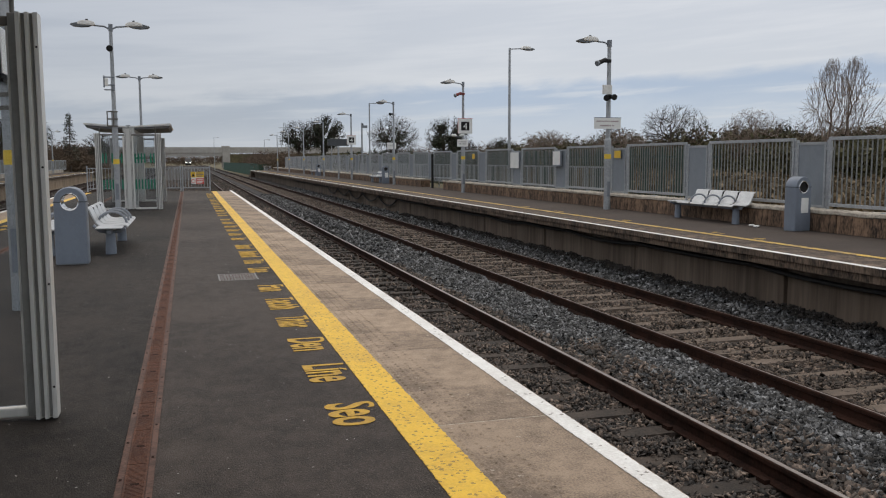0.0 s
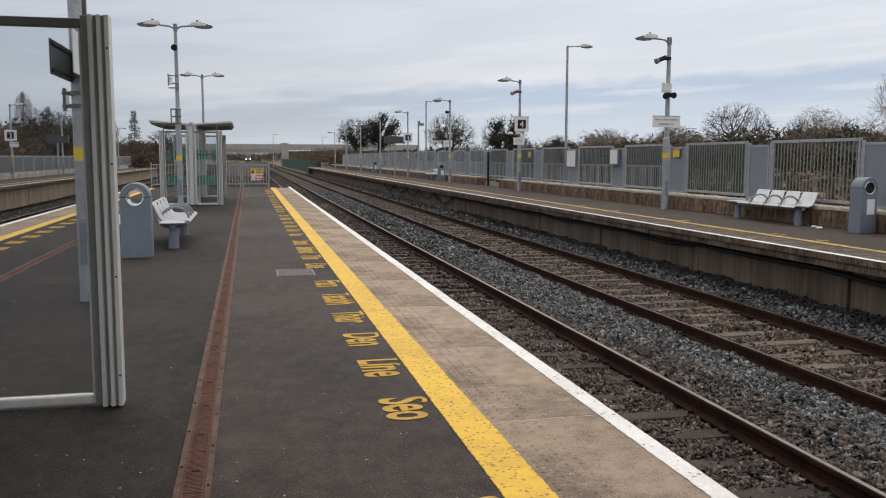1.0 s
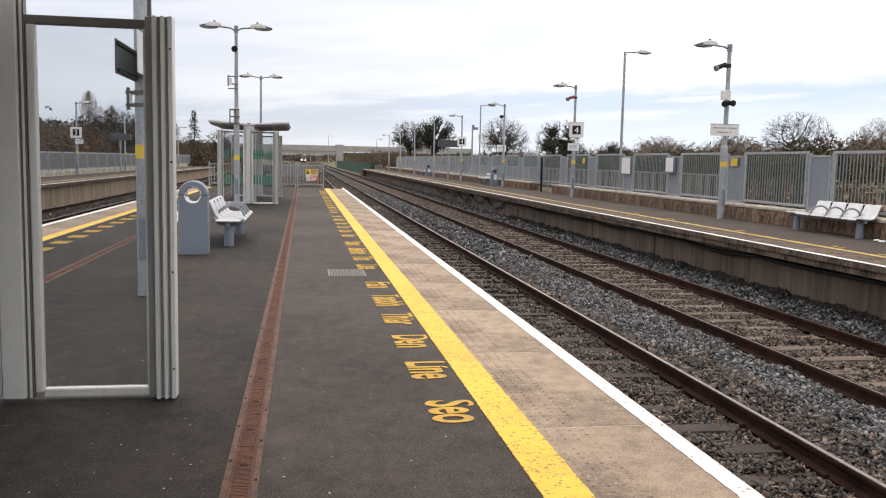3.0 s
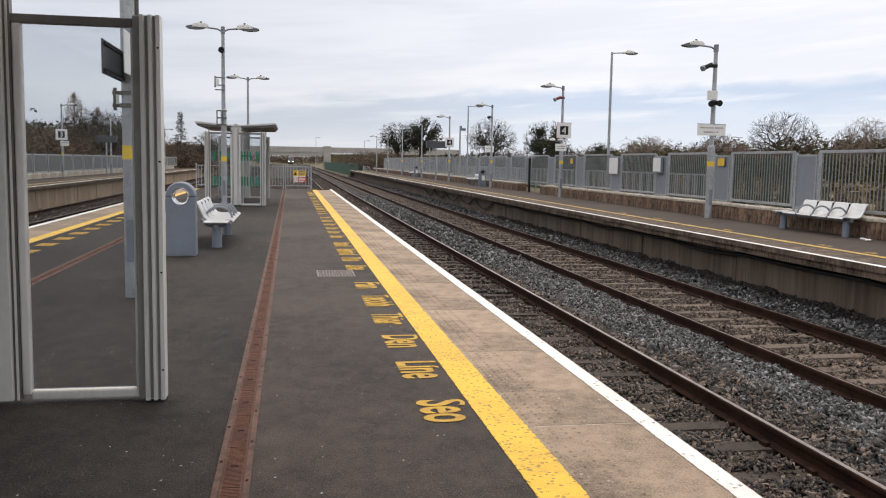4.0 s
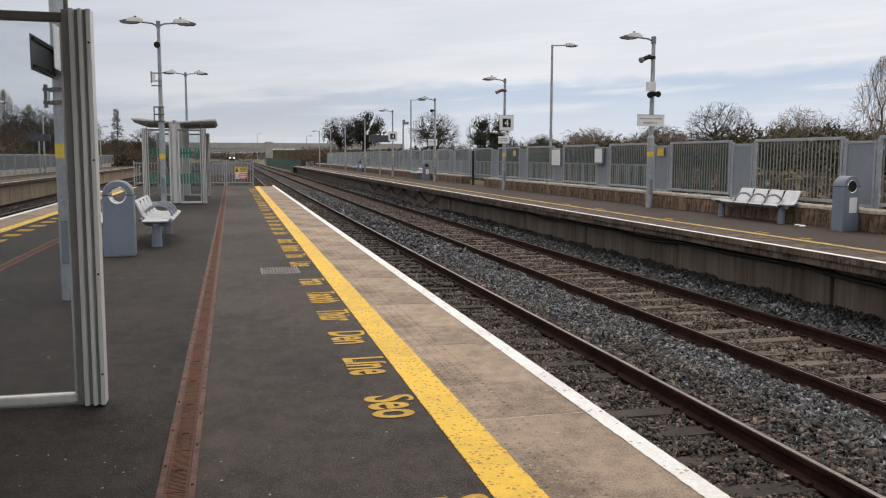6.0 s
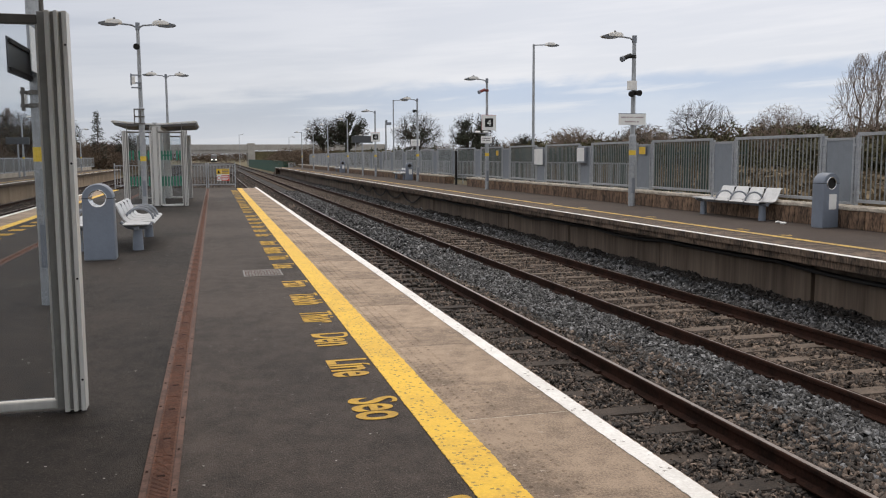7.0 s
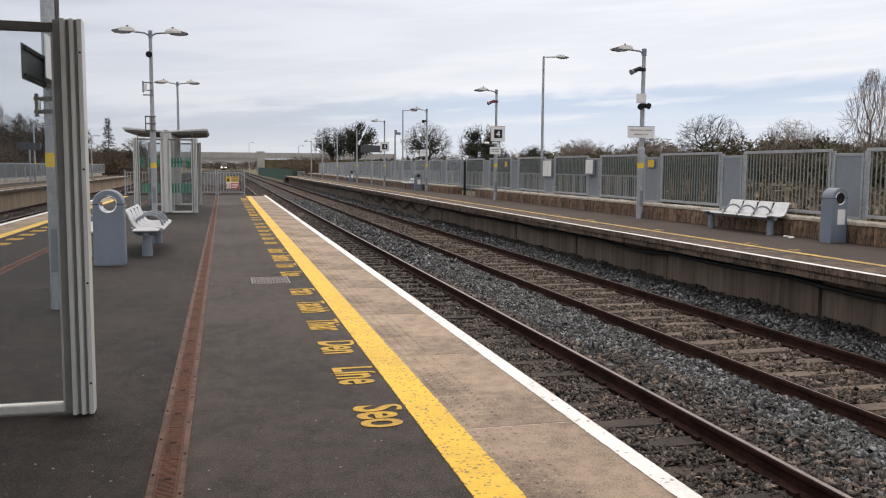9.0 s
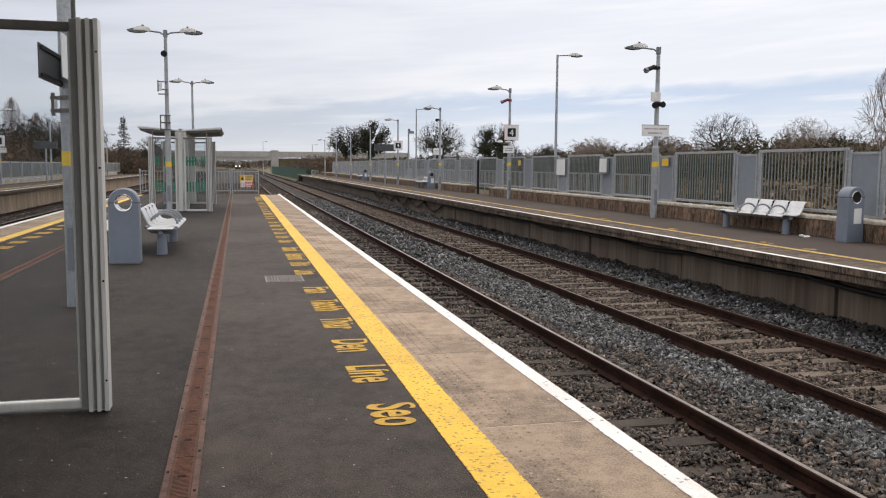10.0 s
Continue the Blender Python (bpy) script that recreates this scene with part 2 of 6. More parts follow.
BALLAST_TAN = surface("dusty_tan_ballast", (0.140, 0.104, 0.079), (0.024, 0.017, 0.013), rough=0.75, patch=6, grain=60, mixing=0.9, bump=0.2, island=0.7, skew=2.0)
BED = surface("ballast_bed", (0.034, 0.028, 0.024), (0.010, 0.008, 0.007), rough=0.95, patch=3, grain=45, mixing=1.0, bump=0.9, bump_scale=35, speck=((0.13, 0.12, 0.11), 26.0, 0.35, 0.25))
GALV = surface("galvanised_steel", (0.40, 0.42, 0.44), (0.27, 0.285, 0.30), rough=0.5, metal=0.35, patch=5, grain=40, mixing=0.8, bump=0.08)
GREY_STEEL = surface("grey_painted_steel", (0.215, 0.235, 0.265), (0.16, 0.175, 0.2), rough=0.45, patch=3, grain=40, mixing=0.7, bump=0.06)
LEFT_MESH = surface("dull_grey_mesh_sheet", (0.165, 0.168, 0.165), (0.09, 0.094, 0.092), rough=0.6, patch=3, grain=40, mixing=0.8, bump=0.08)
GREY_BAR = surface("weathered_grey_bar", (0.235, 0.245, 0.24), (0.13, 0.137, 0.134), rough=0.55, metal=0.15, patch=4, grain=40, mixing=0.8, bump=0.08)
GREY_PANEL = surface("grey_blue_panel", (0.21, 0.235, 0.265), (0.17, 0.19, 0.215), rough=0.5, patch=2, grain=30, mixing=0.6, bump=0.04)
GREEN_STEEL = surface("dark_green_steel", (0.042, 0.072, 0.063), (0.022, 0.040, 0.034), spec=0.2, rough=0.8, patch=3, grain=40, mixing=0.6, bump=0.08)
HOARDING_GREEN = surface("hoarding_green_paint", (0.022, 0.085, 0.055), (0.012, 0.045, 0.03), rough=0.7, patch=0.6, grain=8, mixing=0.7, bump=0.05)
BIN_GREY = surface("bin_blue_grey", (0.185, 0.215, 0.265), (0.15, 0.172, 0.21), rough=0.42, patch=3, grain=60, mixing=0.6, bump=0.05)
SEAT_METAL = surface("silver_seat_steel", (0.64, 0.645, 0.65), (0.46, 0.465, 0.47), rough=0.34, metal=0.5, patch=5, grain=80, mixing=0.6, bump=0.05)
CHROME = surface("chrome_ring", (0.72, 0.72, 0.73), (0.6, 0.6, 0.61), rough=0.14, metal=1.0, patch=5, grain=60, mixing=0.5, bump=0.02)
ALU = surface("anodised_aluminium", (0.68, 0.675, 0.65), (0.55, 0.545, 0.525), rough=0.42, metal=0.2, patch=2, grain=40, mixing=0.6, bump=0.06, stretch=(1, 1, 0.15))
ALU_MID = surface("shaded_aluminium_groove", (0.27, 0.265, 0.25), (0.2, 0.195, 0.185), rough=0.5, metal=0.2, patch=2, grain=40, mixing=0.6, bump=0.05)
ALU_DARK = surface("dark_bronze_aluminium", (0.155, 0.145, 0.13), (0.10, 0.094, 0.085), rough=0.4, metal=0.3, patch=2, grain=40, mixing=0.6, bump=0.05)
COLUMN_GREY = surface("pale_grey_cladding", (0.56, 0.56, 0.54), (0.49, 0.49, 0.47), rough=0.5, patch=1.0, grain=30, mixing=0.6, bump=0.04)
ROOF_WHITE = surface("roof_cladding", (0.78, 0.78, 0.78), (0.62, 0.62, 0.62), rough=0.5, patch=2, grain=30, mixing=0.6, bump=0.05)
ROOF_UNDER = surface("roof_soffit", (0.13, 0.13, 0.13), (0.09, 0.09, 0.09), rough=0.6, patch=2, grain=30, mixing=0.6, bump=0.05)
LAMP_WHITE = surface("lamp_housing", (0.80, 0.79, 0.76), (0.64, 0.62, 0.58), rough=0.45, patch=8, grain=50, mixing=0.7, bump=0.05)
LAMP_GLASS = surface("lamp_bowl", (0.13, 0.135, 0.14), (0.07, 0.075, 0.08), rough=0.15, patch=8, grain=30, mixing=0.5, bump=0.0)
BLACK = surface("black_plastic", (0.018, 0.017, 0.017), (0.010, 0.0095, 0.0095), rough=0.6, spec=0.25, patch=4, grain=60, mixing=0.6, bump=0.05)
SIGN_WHITE = surface("white_sign_face", (0.80, 0.80, 0.78), (0.68, 0.68, 0.66), rough=0.4, patch=3, grain=30, mixing=0.5, bump=0.02)
SIGN_BACK = surface("dark_sign_back", (0.07, 0.075, 0.082), (0.045, 0.05, 0.055), rough=0.4, patch=4, grain=30, mixing=0.6, bump=0.03)
SIGN_INK = surface("sign_ink", (0.22, 0.19, 0.19), (0.06, 0.055, 0.055), rough=0.5, patch=4, grain=30, mixing=0.5, bump=0)
RED = surface("sign_red", (0.62, 0.06, 0.045), (0.48, 0.05, 0.04), rough=0.5, patch=4, grain=30, mixing=0.5, bump=0)
CAMERA_RED = surface("weathered_red_plastic", (0.22, 0.035, 0.03), (0.10, 0.02, 0.02), rough=0.6, patch=6, grain=40, mixing=0.7, bump=0)
FAINT_INK = surface("faded_sign_ink", (0.46, 0.39, 0.39), (0.30, 0.25, 0.26), rough=0.5, patch=4, grain=30, mixing=0.5, bump=0)
SIGN_YELLOW = surface("sign_yellow", (0.78, 0.50, 0.03), (0.62, 0.40, 0.03), rough=0.5, patch=6, grain=40, mixing=0.6, bump=0)
BAND_YELLOW = surface("yellow_band", (0.80, 0.56, 0.05), (0.64, 0.44, 0.05), rough=0.5, patch=8, grain=40, mixing=0.6, bump=0)
GREEN_MARK = surface("green_glass_film", (0.012, 0.20, 0.12), (0.012, 0.13, 0.08), rough=0.5, patch=8, grain=40, mixing=0.5, bump=0)
CLEAR = glass_material("clear_pane", (0.91, 0.925, 0.935))
GRIT = surface("pale_grit", (0.42, 0.40, 0.37), (0.2, 0.19, 0.17), rough=0.9, patch=3, grain=40, mixing=0.8, bump=0, island=0.6)
GRASS = surface("winter_grass", (0.19, 0.155, 0.085), (0.09, 0.08, 0.042), rough=0.95, patch=0.08, grain=3, mixing=1.0, bump=0.8, bump_scale=8)
GRASS_BLADE = surface("dry_grass_blade", (0.19, 0.14, 0.082), (0.085, 0.064, 0.037), rough=0.9, patch=0.2, grain=9, mixing=0.9, bump=0, island=0.4)
BARK = surface("bark", (0.066, 0.051, 0.041), (0.03, 0.0235, 0.0195), rough=0.95, patch=2, grain=20, mixing=0.9, bump=0.4)
BARK_PALE = surface("pale_bark", (0.26, 0.20, 0.155), (0.14, 0.105, 0.085), rough=0.95, patch=2, grain=20, mixing=0.9, bump=0.3)
TWIG = surface("twig_brown", (0.145, 0.102, 0.068), (0.07, 0.05, 0.035), rough=0.95, patch=0.3, grain=5, mixing=0.9, bump=0, island=0.4)
LEAF_DARK = surface("evergreen_leaf", (0.04, 0.048, 0.024), (0.018, 0.022, 0.012), rough=0.7, patch=0.4, grain=5, mixing=0.9, bump=0, island=0.5)
LEAF_OLIVE = surface("olive_leaf", (0.085, 0.078, 0.032), (0.045, 0.042, 0.02), rough=0.8, patch=0.3, grain=5, mixing=0.9, bump=0, island=0.5)
LEAF_BROWN = surface("winter_brown_leaf", (0.12, 0.08, 0.05), (0.06, 0.041, 0.027), rough=0.9, patch=0.2, grain=5, mixing=0.9, bump=0, island=0.5)


# ---- building helpers ----
def box(bm, x0, x1, y0, y1, z0, z1, bevel=0.0):
    r = bmesh.ops.create_cube(bm, size=1.0)
    bmesh.ops.scale(bm, vec=(abs(x1 - x0), abs(y1 - y0), abs(z1 - z0)), verts=r["verts"])
    bmesh.ops.translate(bm, vec=((x0 + x1) / 2, (y0 + y1) / 2, (z0 + z1) / 2), verts=r["verts"])
    if bevel:
        es = list({e for v in r["verts"] for e in v.link_edges})
        bmesh.ops.bevel(bm, geom=es, offset=bevel, segments=2, affect="EDGES", profile=0.5)
    return bm


def tube(bm, p0, p1, r0, r1=None, n=12, caps=True):
    p0, p1 = Vector(p0), Vector(p1)
    r1 = r0 if r1 is None else r1
    d = p1 - p0
    m = Matrix.Translation((p0 + p1) / 2) @ d.to_track_quat("Z", "Y").to_matrix().to_4x4()
    bmesh.ops.create_cone(bm, cap_ends=caps, segments=n, radius1=r0, radius2=r1, depth=d.length, matrix=m)
    return bm


def bent(bm, pts, r, n=8):
    """A round bar along points."""
    for a, b in zip(pts, pts[1:]):
        tube(bm, a, b, r, n=n)
    for p in pts[1:-1]:
        bmesh.ops.create_icosphere(bm, subdivisions=1, radius=r, matrix=Matrix.Translation(p))
    return bm


def sweep(bm, pts, r, n=10):
    """One closed round bar swept along points."""
    pts = [Vector(p) for p in pts]
    rings = []
    for k, p in enumerate(pts):
        d = (pts[min(k + 1, len(pts) - 1)] - pts[max(k - 1, 0)]).normalized()
        a = d.cross(Vector((1, 0, 0)) if abs(d.x) < 0.9 else Vector((0, 0, 1))).normalized()
        b = d.cross(a)
        rings.append([bm.verts.new(p + (a * math.cos(2 * math.pi * i / n) + b * math.sin(2 * math.pi * i / n)) * r) for i in range(n)])
    for u, v in zip(rings, rings[1:]):
        for i in range(n):
            bm.faces.new((u[i], u[(i + 1) % n], v[(i + 1) % n], v[i]))
    bm.faces.new(rings[0])
    bm.faces.new(rings[-1][::-1])
    bmesh.ops.recalc_face_normals(bm, faces=bm.faces[:])
    return bm


def profile(bm, outline, y0, y1, axis="y"):
    """A prism: the outline in x and z (or y and z for axis x), pulled along the axis."""
    def at(a, c, s):
        return (a, s, c) if axis == "y" else (s, a, c) if axis == "x" else (a, c, s)
    lo = [bm.verts.new(at(a, c, y0)) for a, c in outline]
    hi = [bm.verts.new(at(a, c, y1)) for a, c in outline]
    k = len(outline)
    faces = [bm.faces.new(lo), bm.faces.new(hi[::-1])]
    for i in range(k):
        faces.append(bm.faces.new((lo[i], hi[i], hi[(i + 1) % k], lo[(i + 1) % k])))
    bmesh.ops.recalc_face_normals(bm, faces=faces)
    return bm


def mesh_of(name, bm, material, smooth=False):
    me = bpy.data.meshes.new(name)
    bm.to_mesh(me)
    bm.free()
    me.materials.append(material)
    if smooth:
        me.polygons.foreach_set("use_smooth", [True] * len(me.polygons))
        me.set_sharp_from_angle(angle=radians(35))
    return me


def part(name, bm, material, parent=None, label="", smooth=False, m=None):
    ob = new(name, mesh_of(name, bm, material, smooth))
    if parent is not None:
        ob.parent = parent
    if m is not None:
        ob.matrix_basis = m
    if label:
        ob["label"] = label
    return ob


def piece(name, me, parent, m):
    ob = new(name, me)
    ob.parent = parent
    ob.matrix_basis = m
    return ob


def thing(name, m, label, category, group="", kind=""):
    ob = new(name)
    ob.empty_display_size = 0.2
    ob.matrix_basis = m
    return tagged(ob, label, category, group, kind)


def B():
    return bmesh.new()


def letters(text, size, depth=0.002, align="CENTER", bold=0.0):
    """A mesh of the words, lying in x and y with its face to +z."""
    cu = bpy.data.curves.new("lettering", "FONT")
    cu.body, cu.size, cu.extrude, cu.align_x, cu.align_y = text, size, depth, align, "BOTTOM_BASELINE"
    cu.offset = bold
    ob = bpy.data.objects.new("lettering", cu)
    scene.collection.objects.link(ob)
    bpy.context.view_layer.update()
    me = bpy.data.meshes.new_from_object(ob.evaluated_get(bpy.context.evaluated_depsgraph_get()))
    bpy.data.objects.remove(ob)
    bpy.data.curves.remove(cu)
    return me


def raw_mesh(name, verts, faces, material):
    me = bpy.data.meshes.new(name)
    me.from_pydata(verts, [], faces)
    me.materials.append(material)
    return me


def bulk(name, verts, faces, material):
    """A large mesh from arrays: verts (n, 3), faces (m, k), all faces alike."""
    verts, faces = np.asarray(verts, np.float32), np.asarray(faces, np.int32)
    me = bpy.data.meshes.new(name)
    me.vertices.add(len(verts))
    me.vertices.foreach_set("co", verts.ravel())
    k = faces.shape[1]
    me.loops.add(faces.size)
    me.loops.foreach_set("vertex_index", faces.ravel())
    me.polygons.add(len(faces))
    me.polygons.foreach_set("loop_start", np.arange(0, faces.size, k, dtype=np.int32))
    me.update(calc_edges=True)
    me.validate()
    me.materials.append(material)
    return me


def flat_crumbs(centres, size, seed):
    """Small flat six-sided crumbs lying on a level surface."""
    g = np.random.default_rng(seed)
    n = len(centres)
    a = np.arange(6) * math.pi / 3
    ring = np.stack([np.cos(a), np.sin(a)], -1)[None] * g.uniform(0.55, 1.25, (n, 6, 1)) * (size * g.uniform(0.4, 1.0, (n, 1, 1)) ** 1.5)
    v = np.concatenate([ring * g.uniform(0.8, 1.7, (n, 1, 2)), g.uniform(0.0, 0.0025, (n, 6, 1))], -1) + np.asarray(centres)[:, None]
    return v.reshape(-1, 3), np.arange(n * 6).reshape(-1, 6)


# ---- the large structure ----
RAIL_Z = -0.90
EDGE, EDGE_LEFT = 1.90, -4.84          # edges of the island platform
FAR_EDGE, FAR_LEFT = 8.07, -10.75      # edges of the platforms opposite
END = 39.9                             # the island platform's end
FAR_END = 118.0

ground = part("ground", box(B(), -1500, 1500, -400, 2600, -1.9, -1.40), GRASS)
tagged(ground, "rough winter grass and earth round the railway", "ground", kind="structure")

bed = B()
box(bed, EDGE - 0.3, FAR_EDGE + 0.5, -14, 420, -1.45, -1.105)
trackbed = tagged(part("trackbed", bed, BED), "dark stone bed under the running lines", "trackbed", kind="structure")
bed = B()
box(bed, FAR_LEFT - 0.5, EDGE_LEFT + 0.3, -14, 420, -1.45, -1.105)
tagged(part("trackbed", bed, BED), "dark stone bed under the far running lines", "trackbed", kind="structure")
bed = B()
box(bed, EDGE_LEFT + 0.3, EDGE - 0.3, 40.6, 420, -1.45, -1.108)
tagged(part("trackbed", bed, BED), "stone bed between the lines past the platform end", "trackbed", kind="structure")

# island platform: a tarmac top between concrete copings
pf = B()
box(pf, -0.25, 0.975, -14, END, -1.2, 0.0)
platform = tagged(part("platform", pf, TARMAC), "dark tarmac island platform with fine stone grit", "platform", kind="structure")
# this half's darker tarmac colour includes shade from the shelter
pf = B()
box(pf, EDGE_LEFT + 0.92, -0.25, -14, END, -1.2, 0.0)
tagged(part("platform", pf, TARMAC_SHADED), "darker tarmac beyond the drain channel, partly shade put in its colour", "platform", kind="structure")
wall = B()
box(wall, 0.975, EDGE - 0.22, -14, END, -1.2, -0.15)
box(wall, EDGE_LEFT + 0.22, EDGE_LEFT + 0.92, -14, END, -1.2, -0.15)
tagged(part("platform_wall", wall, CONCRETE), "concrete wall under the island platform edge", "platform wall", kind="structure")

# painted lines
def line_on(name, x0, x1, y0, y1, z, mat, label, worn=0.0):
    """A painted strip; worn gives its long edges small nicks where the walk passes."""
    if not worn:
        return tagged(part(name, box(B(), x0, x1, y0, y1, z - 0.003, z), mat), label, "line marking", kind="structure")
    ys = [y0, *np.arange(-1.0, 16.0, 0.022), *np.arange(16.0, y1 - 0.1, 0.25), y1]
    vs, fs = [], []
    for k, yy in enumerate(ys):
        a = worn * (0.3 * noise.noise((yy * 7.0, x0, 2.0)) + 0.8 * noise.noise((yy * 37.0, x0, 5.0)))
        b = worn * (0.3 * noise.noise((yy * 7.0, x1, 7.0)) + 0.8 * noise.noise((yy * 37.0, x1, 3.0)))
        vs += [(x0 + a, yy, z - 0.003), (x0 + a, yy, z), (x1 + b, yy, z), (x1 + b, yy, z - 0.003)]
        if k:
            o = 4 * (k - 1)
            fs += [(o + i, o + 4 + i, o + 5 + i, o + 1 + i) for i in range(3)]
    return tagged(new(name, raw_mesh(name, vs, fs, mat)), label, "line marking", kind="structure")


line_on("yellow_line", 0.975, 1.185, -14, 38.9, 0.0045, YELLOW, "worn bright yellow safety line along the platform edge", 0.010)
line_on("white_line", 1.785, EDGE - 0.014, -14, END - 0.05, 0.0045, WHITE_LINE, "chipped white line on the platform edge", 0.009)
line_on("yellow_line", -4.12, -3.93, -14, 38.9, 0.0045, YELLOW, "yellow safety line on the other side of the island")
line_on("white_line", EDGE_LEFT + 0.006, EDGE_LEFT + 0.12, -14, END - 0.05, 0.0045, WHITE_LINE, "white edge line on the other side of the island")

# platform opposite, with the low wall at its back
pf = B()
box(pf, FAR_EDGE + 0.75, 11.6, -14, FAR_END, -1.3, 0.0)
tagged(part("platform", pf, TARMAC_FAR), "brown-grey worn tarmac of the platform opposite", "platform", kind="structure")
line_on("yellow_line", 8.92, 9.06, -14, FAR_END - 2, 0.0045, YELLOW_FADED, "faded yellow line on the platform opposite", 0.045)
line_on("white_line", FAR_EDGE + 0.004, FAR_EDGE + 0.11, -14, FAR_END, 0.0045, WHITE_LINE, "white edge line on the platform opposite")
soil = B()
box(soil, 11.6, 60, -14, 260, -1.4, -0.02)
tagged(part("field", soil, GRASS), "rough winter field behind the platform fence", "field", kind="structure")

# platform across the other tracks
pf = B()
box(pf, -14.6, FAR_LEFT - 0.6, -14, 112, -1.3, 0.0)
tagged(part("platform", pf, TARMAC_FAR), "worn tarmac of the platform across the other lines", "platform", kind="structure")
line_on("white_line", FAR_LEFT - 0.11, FAR_LEFT - 0.004, -14, 112, 0.0045, WHITE_LINE, "white edge line across the other lines")
line_on("yellow_line", -11.75, -11.60, -14, 110, 0.0045, YELLOW_FADED, "faded yellow line across the other lines")
soil = B()
box(soil, -90, -14.6, -14, 300, -1.4, 0.02)
tagged(part("field", soil, GRASS), "brown rough ground beyond the fence", "field", kind="structure")


def coping_run(x_in, x_out, y0, y1, step, thick, mat, label, studs):
    """Edge slabs laid end to end; each slab is a piece with a bevelled edge."""
    run = thing("coping", pose(0, 0, 0), label, "coping", kind="structure")
    lo, hi = min(x_in, x_out), max(x_in, x_out)
    slab = mesh_of("coping_slab", box(B(), lo, hi, 0.0045, step - 0.0045, -thick, 0.0, 0.005), mat)
    n = int((y1 - y0) / step)
    for i in range(n):
        piece("coping_slab", slab, run, pose(0, y0 + i * step, 0))
    part("mortar", box(B(), lo + 0.01, hi - 0.02, y0, y0 + n * step, -thick + 0.01, -0.0025), CONCRETE_PALE, run)
    if studs:
        for i in range(n):
            y = y0 + i * step
            if not -8 < y < 19:
                continue
            piece("tactile_studs", studs, run, pose(0, y, 0))
    return run


# low round studs beside and on the yellow line
stud_v, stud_f = [], []
for ix in range(4):
    for iy in range(25):
        cx, cy = 1.22 + ix * 0.067, 0.06 + iy * 0.067
        if random.random() < 0.2:
            continue
        b0 = len(stud_v)
        for ring, (rr, hh) in enumerate(((0.0125, 0.0), (0.0065, 0.005))):
            for k in range(6):
                stud_v.append((cx + rr * math.cos(k * math.pi / 3), cy + rr * math.sin(k * math.pi / 3), hh))
        for k in range(6):
            stud_f.append((b0 + k, b0 + (k + 1) % 6, b0 + 6 + (k + 1) % 6, b0 + 6 + k))
        stud_f.append((b0 + 6, b0 + 7, b0 + 8, b0 + 9))
        stud_f.append((b0 + 6, b0 + 9, b0 + 10, b0 + 11))
STUDS = bulk("tactile_studs", stud_v, stud_f, COPING)
coping_run(0.975, EDGE, 0.69 - 1.73 * 8, END - 0.3, 1.73, 0.16, COPING, "brown-grey concrete coping slabs with tactile studs", STUDS)
coping_run(EDGE_LEFT + 0.92, EDGE_LEFT, 0.69 - 1.73 * 4, END - 0.3, 1.73, 0.16, COPING, "brown-grey concrete coping slabs of the other edge", None)
coping_run(FAR_EDGE + 0.75, FAR_EDGE, -13.9, FAR_END, 1.73, 0.095, CONCRETE_DARK, "weathered concrete coping of the platform opposite", None)
coping_run(FAR_LEFT - 0.6, FAR_LEFT, -13.9, 112, 1.73, 0.14, CONCRETE_DARK, "weathered concrete coping across the other lines", None)


def face_wall(x0, x1, y0, y1, step, mat, label, gap=0.012):
    """Upright concrete panels between thin posts, under a platform edge."""
    run = thing("platform_wall", pose(0, 0, 0), label, "platform wall", kind="structure")
    panel = mesh_of("concrete_panel", box(B(), x0, x1, gap, step - gap, -1.3, -0.15, 0.01), mat)
    for i in range(int((y1 - y0) / step)):
        dx = 0.012 * math.sin(i * 2.3)
        piece("concrete_panel", panel, run, pose(dx, y0 + i * step, 0))
    return run


face_wall(FAR_EDGE + 0.42, FAR_EDGE + 0.6, 10.65 - 4.485 * 5, FAR_END - 0.5, 4.485, PANEL_DRIPS, "drip-stained grey concrete panels under the platform opposite", 0.032)
face_wall(FAR_LEFT - 0.5, FAR_LEFT - 0.25, 10.0, 111, 1.5, CONCRETE_TAN, "tan concrete panels under the far platform edge")
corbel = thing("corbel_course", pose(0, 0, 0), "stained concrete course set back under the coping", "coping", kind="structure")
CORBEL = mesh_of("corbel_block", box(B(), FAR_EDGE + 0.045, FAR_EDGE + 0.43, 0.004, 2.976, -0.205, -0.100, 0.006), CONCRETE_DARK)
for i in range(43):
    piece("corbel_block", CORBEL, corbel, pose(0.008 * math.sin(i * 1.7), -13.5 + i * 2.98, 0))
# solid weathered concrete strip that closes the joints between the panels
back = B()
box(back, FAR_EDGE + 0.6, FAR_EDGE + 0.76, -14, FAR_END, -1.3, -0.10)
tagged(part("platform_wall", back, CONCRETE_DARK), "dark concrete backing behind the platform panels", "platform wall", kind="structure")

# low retaining wall with a pale ragged top, behind the platform opposite
low_wall = thing("retaining_wall", pose(0, 0, 0), "low stained concrete wall under the fence", "wall", kind="structure")
block = B()
box(block, 11.16, 11.62, 0.008, 1.892, 0.0, 0.33, 0.01)
BLOCK = mesh_of("wall_block", block, WALL_STAINED)
cap = B()
box(cap, 11.14, 11.66, 0.004, 1.896, 0.33, 0.40, 0.015)
bmesh.ops.subdivide_edges(cap, edges=[e for e in cap.edges if e.calc_length() > 0.3], cuts=5, use_grid_fill=True)
